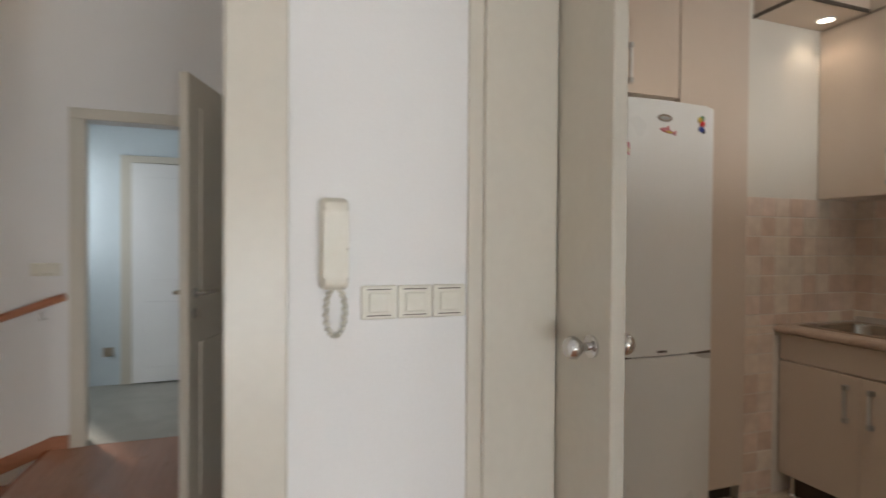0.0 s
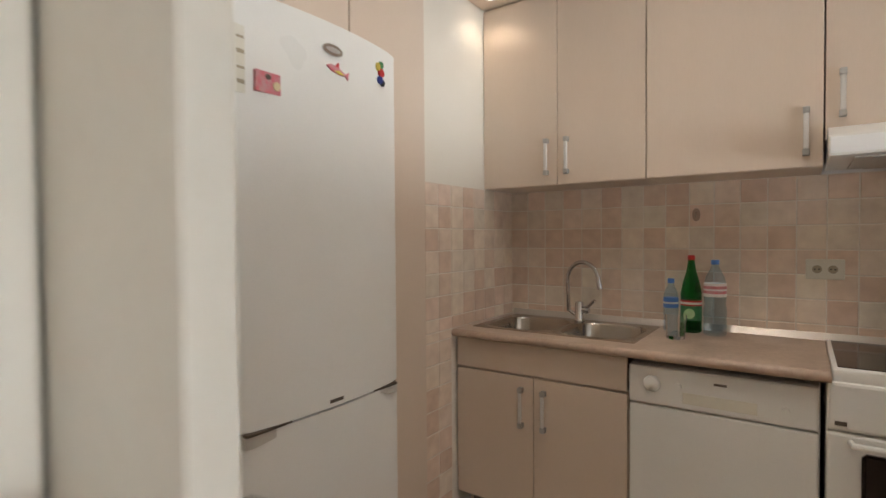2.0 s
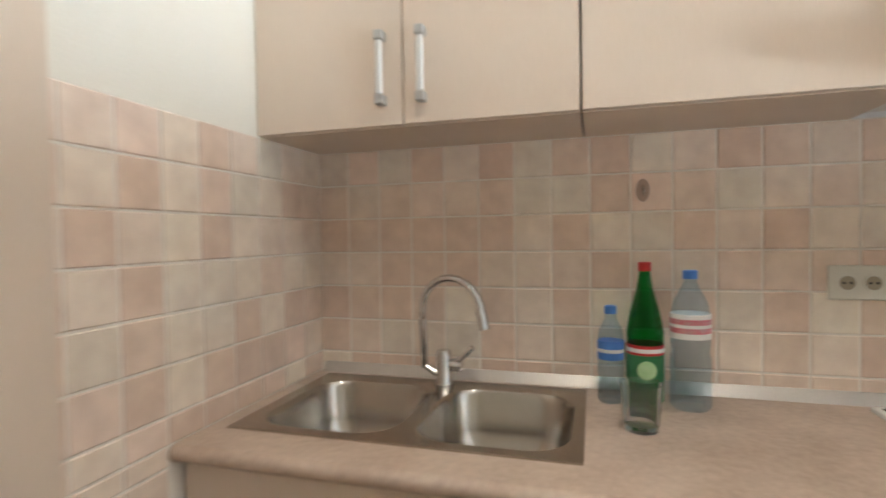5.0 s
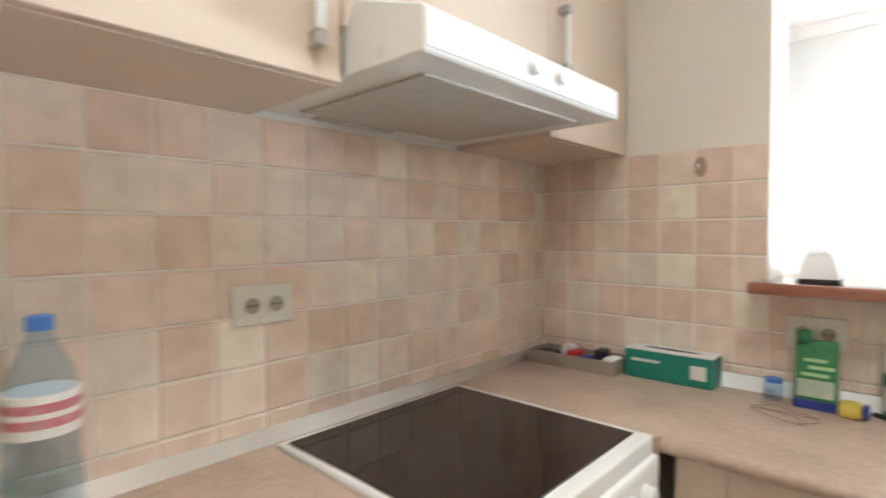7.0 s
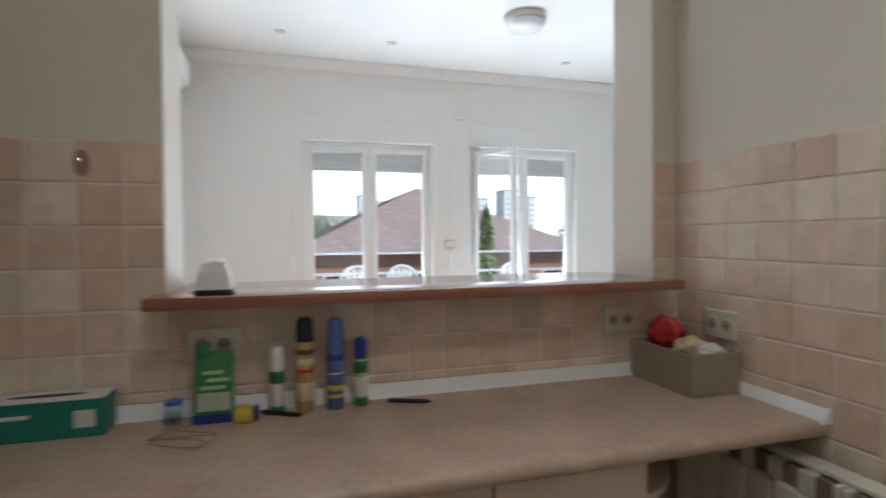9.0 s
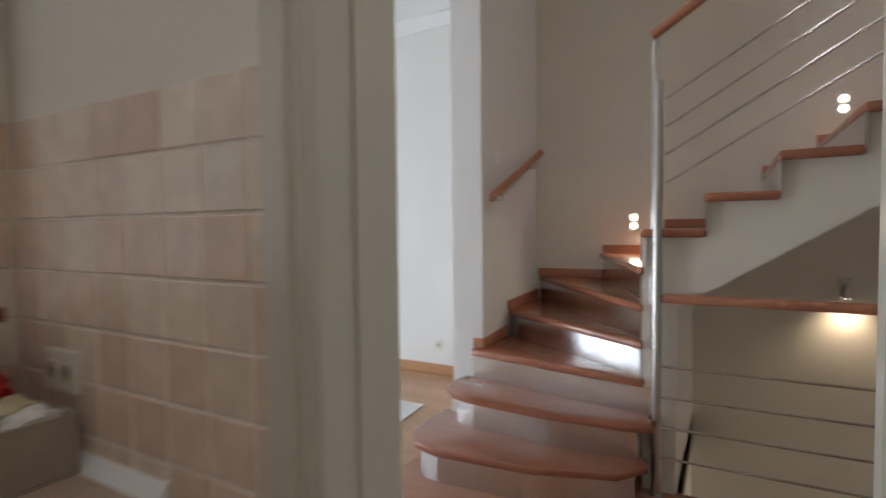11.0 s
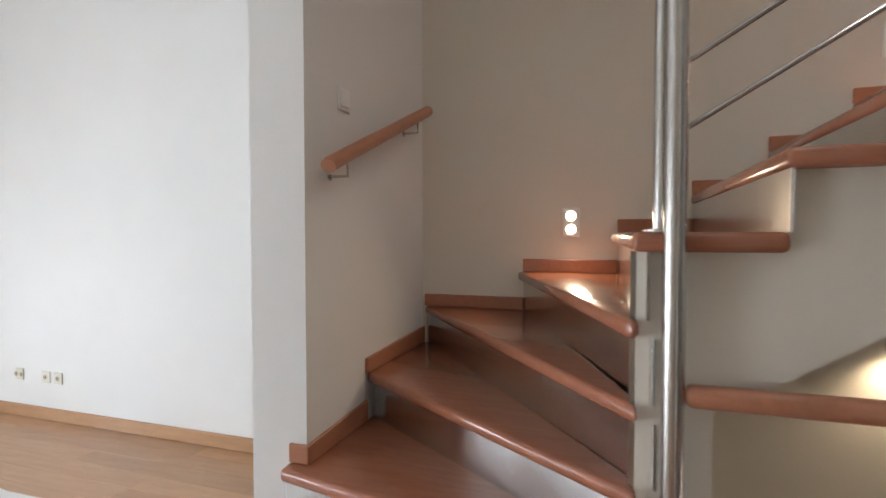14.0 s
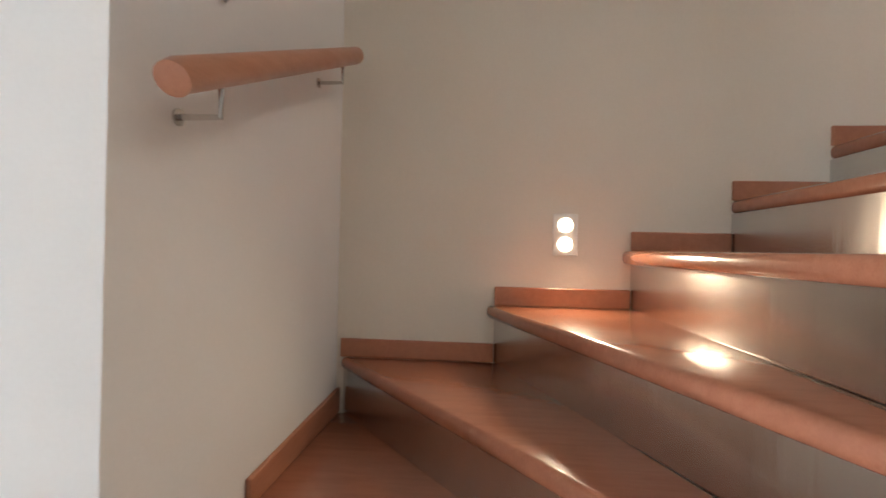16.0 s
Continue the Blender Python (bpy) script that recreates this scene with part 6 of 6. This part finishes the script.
def tree(x, y, h, spread, seed, slim=False):
    rn = random.Random(seed)
    ob = thing("tree", (x, y, GZ), "slim dark cypress tree" if slim else "leafy green town tree", "tree")
    bm = lathe((x, y, GZ), [(0.25, 0), (0.18, (h - GZ) * 0.3), (0.05, (h - GZ) * 0.85)], 8)
    for i in range(6):
        a = rn.uniform(0, 6.28)
        z = GZ + (h - GZ) * rn.uniform(0.35, 0.7)
        tube([(x, y, z), (x + spread * 0.6 * math.cos(a), y + spread * 0.6 * math.sin(a), z + (h - GZ) * 0.15)], 0.05, 5, into=bm)
    part("trunk", bm, BARK, ob)
    cb = bmesh.new()
    total = 2600
    verts, faces = [], []
    for i in range(total):
        if slim:
            f = rn.random()
            rr = spread * (1 - f) ** 0.7 * (0.35 + 0.65 * rn.random() ** 0.5)
            a = rn.uniform(0, 6.28)
            c = Vector((x + rr * math.cos(a), y + rr * math.sin(a), GZ + (h - GZ) * (0.12 + 0.88 * f)))
        else:
            blob_i = rn.randrange(9)
            br = random.Random(seed * 31 + blob_i)
            cc = Vector((x + br.uniform(-0.6, 0.6) * spread, y + br.uniform(-0.6, 0.6) * spread, h - (h - GZ) * br.uniform(0.12, 0.5)))
            v = Vector((rn.gauss(0, 1), rn.gauss(0, 1), rn.gauss(0, 1))).normalized()
            c = cc + v * spread * 0.45 * rn.random() ** 0.3
        u = Vector((rn.gauss(0, 1), rn.gauss(0, 1), rn.gauss(0, 1))).normalized()
        w = u.orthogonal().normalized()
        s = rn.uniform(0.10, 0.22)
        k = len(verts)
        verts += [c - u * s, c + w * s * 0.5, c + u * s, c - w * s * 0.5]
        faces.append((k, k + 1, k + 2, k + 3))
    cb.free()
    me = bpy.data.meshes.new("crown")
    me.from_pydata([v - ORIGIN[ob.name] for v in verts], [], faces)
    me.materials.append(LEAF)
    c = new("crown", me)
    c.parent = ob
    ORIGIN[c.name] = ORIGIN[ob.name]
    c["kind"] = "stuff"


# distant hill, its colour paled to give haze
HAZEHILL = material("hazed_hill", (0.42, 0.46, 0.42), (0.55, 0.55, 0.52), rough=0.95, scale=0.02, grain=0.08, bump=0)
hill = structure("hill", prism([(620, 420), (600, 120), (600, 20), (600, -20), (610, -80), (640, -200), (700, -200), (700, 420)], GZ, 27), HAZEHILL, "low hill with houses, haze put into its colour", "hill")
tree(16.5, -6.9, 2.1, 0.9, 3, True)
for i, (x, y, h, s) in enumerate(((70, -0.5, 4.4, 3.2), (74, -4.5, 5.0, 3.4), (36, -1.0, 0.9, 1.3), (33, 1.6, 0.4, 1.6), (80, 3.5, 4.6, 4.0), (58, -26, 3.4, 3.5), (64, -38, 4, 4), (90, -8, 5.6, 4.0), (82, 10, 4.8, 4.5), (33, -2.6, 0.7, 1.1))):
    tree(x, y, h, s, 10 + i)

# ---- planks and tiles, piece by piece ----
PIECES = {}


def piece(name, size, bevel, mat, parent, at, turn=None):
    """One brick-like piece; alike sizes share a mesh. Its face looks up +z before it is turned."""
    key = (name, tuple(round(s, 4) for s in size), mat.name)
    if key not in PIECES:
        w, d, h = size
        b = bevel
        verts = [(-w / 2, -d / 2, 0), (w / 2, -d / 2, 0), (w / 2, d / 2, 0), (-w / 2, d / 2, 0),
                 (-w / 2, -d / 2, h - b), (w / 2, -d / 2, h - b), (w / 2, d / 2, h - b), (-w / 2, d / 2, h - b),
                 (-w / 2 + b, -d / 2 + b, h), (w / 2 - b, -d / 2 + b, h), (w / 2 - b, d / 2 - b, h), (-w / 2 + b, d / 2 - b, h)]
        faces = [(8, 9, 10, 11)] + [(i, (i + 1) % 4, 4 + (i + 1) % 4, 4 + i) for i in range(4)] + [(4 + i, 4 + (i + 1) % 4, 8 + (i + 1) % 4, 8 + i) for i in range(4)]
        me = bpy.data.meshes.new(name)
        me.from_pydata(verts, [], faces)
        me.materials.append(mat)
        PIECES[key] = me
    ob = new(name, PIECES[key])
    ob.parent = parent
    ob.matrix_basis = Matrix.Translation(-ORIGIN.get(parent.name, Vector())) @ Matrix.Translation(at) @ (turn or Matrix())
    return ob


def planks(floor, x0, x1, y0, y1, w, length, mat, seed, hole=None):
    rn = random.Random(seed)
    y = y0
    while y < y1 - 0.01:
        d = min(w, y1 - y)
        x = x0 - rn.choice((0, 0.25, 0.5, 0.75)) * length
        while x < x1 - 0.01:
            a, b = max(x, x0), min(x + length, x1)
            if hole and a < hole and y + d < -4.40 + 0.001:
                a = max(a, hole)
            if b - a > 0.03:
                piece("plank", (b - a - 0.0012, d - 0.0012, 0.012), 0.0008, mat, floor, ((a + b) / 2, y + d / 2, -0.012))
            x += length
        y += w


hall_floor, living_floor = bpy.data.objects["floor_hall"], bpy.data.objects["floor_living"]
planks(hall_floor, -1.82, 2.75, -4.40, SOUTH - 0.0, 0.14, 1.2, HALLWOOD, 5)
planks(living_floor, 2.75, WINX, -5.72, 0.14, 0.14, 1.2, OAK, 6)
planks(hall_floor, 1.545, 2.53, BACK, -4.40, 0.14, 1.2, HALLWOOD, 7)

TP, TH, ROW0 = 0.1015, 0.0065, TT


def tiled(wall, frame_at, along, ranges):
    """Rows of tiles hung from ROW0 down. frame_at(u, z) gives the place; ranges: (u0, u1, z0, z1)."""
    for u0, u1, z0, z1 in ranges:
        r = 0
        while ROW0 - r * TP > z0 + 0.012:
            top, bot = min(ROW0 - r * TP, z1), max(ROW0 - (r + 1) * TP, z0)
            r += 1
            if top - bot < 0.012:
                continue
            u = u0
            while u < u1 - 0.008:
                v = min(u + TP, u1)
                p = frame_at((u + v) / 2, (top + bot) / 2)
                piece("tile", (v - u - 0.0045, top - bot - 0.0045, TH), 0.0022, TILE, wall, p, along)
                u += TP


# faces: north wall looks to -y, west to +x, east to -x, south to +y
NF, WF = pose(0, 0, 0, 90, 0, 0), pose(0, 0, 0, 90, 0, 90)
EFc, SF = pose(0, 0, 0, 90, 0, -90), pose(0, 0, 0, 90, 0, 180)
part("grout", box(0.0, EAST, -0.004, 0.0, 0.86, TT + 0.001), GROUT, wall_north)
tiled(wall_north, lambda u, z: (u, 0, z), NF, [(0.0, EAST - 0.007, 0.905, TT)])
part("grout", box(0.0, 0.004, -0.845, -0.004, 0.0, TT + 0.001), GROUT, wall_west)
tiled(wall_west, lambda u, z: (0, -u, z), WF, [(0.008, 0.845, 0.885, TT), (0.62, 0.845, 0.0, 0.885)])
part("grout", many((EAST - 0.004, EAST, PTL, -0.004, 0.86, TT + 0.001), (EAST - 0.004, EAST, PTR, PTL, 0.86, LED - 0.031), (EAST - 0.004, EAST, SOUTH, PTR, 0.86, TT + 0.001)), GROUT, wall_east)
tiled(wall_east, lambda u, z: (EAST, -u, z), EFc, [(0.008, -PTL, 0.918, TT), (-PTL, -PTR, 0.918, LED - 0.031), (-PTR, -SOUTH - 0.007, 0.918, TT)])
part("grout", box(JX + 0.083, EAST - 0.004, SOUTH, SOUTH + 0.004, 0.0, TT + 0.001), GROUT, wall_south)
tiled(wall_south, lambda u, z: (EAST - u, SOUTH, z), SF, [(0.008, EAST - JX - 0.083, 0.0, TT)])
kitchen_floor = bpy.data.objects["floor_kitchen"]
x = 0.0
while x < EAST:
    y = SOUTH
    while y < 0:
        w, d = min(0.3, EAST - x), min(0.3, -y)
        if w > 0.05 and d > 0.05:
            piece("tile", (w - 0.003, d - 0.003, 0.004), 0.001, FLTILE, kitchen_floor, (x + w / 2, y + d / 2, 0.0))
        y += 0.3
    x += 0.3
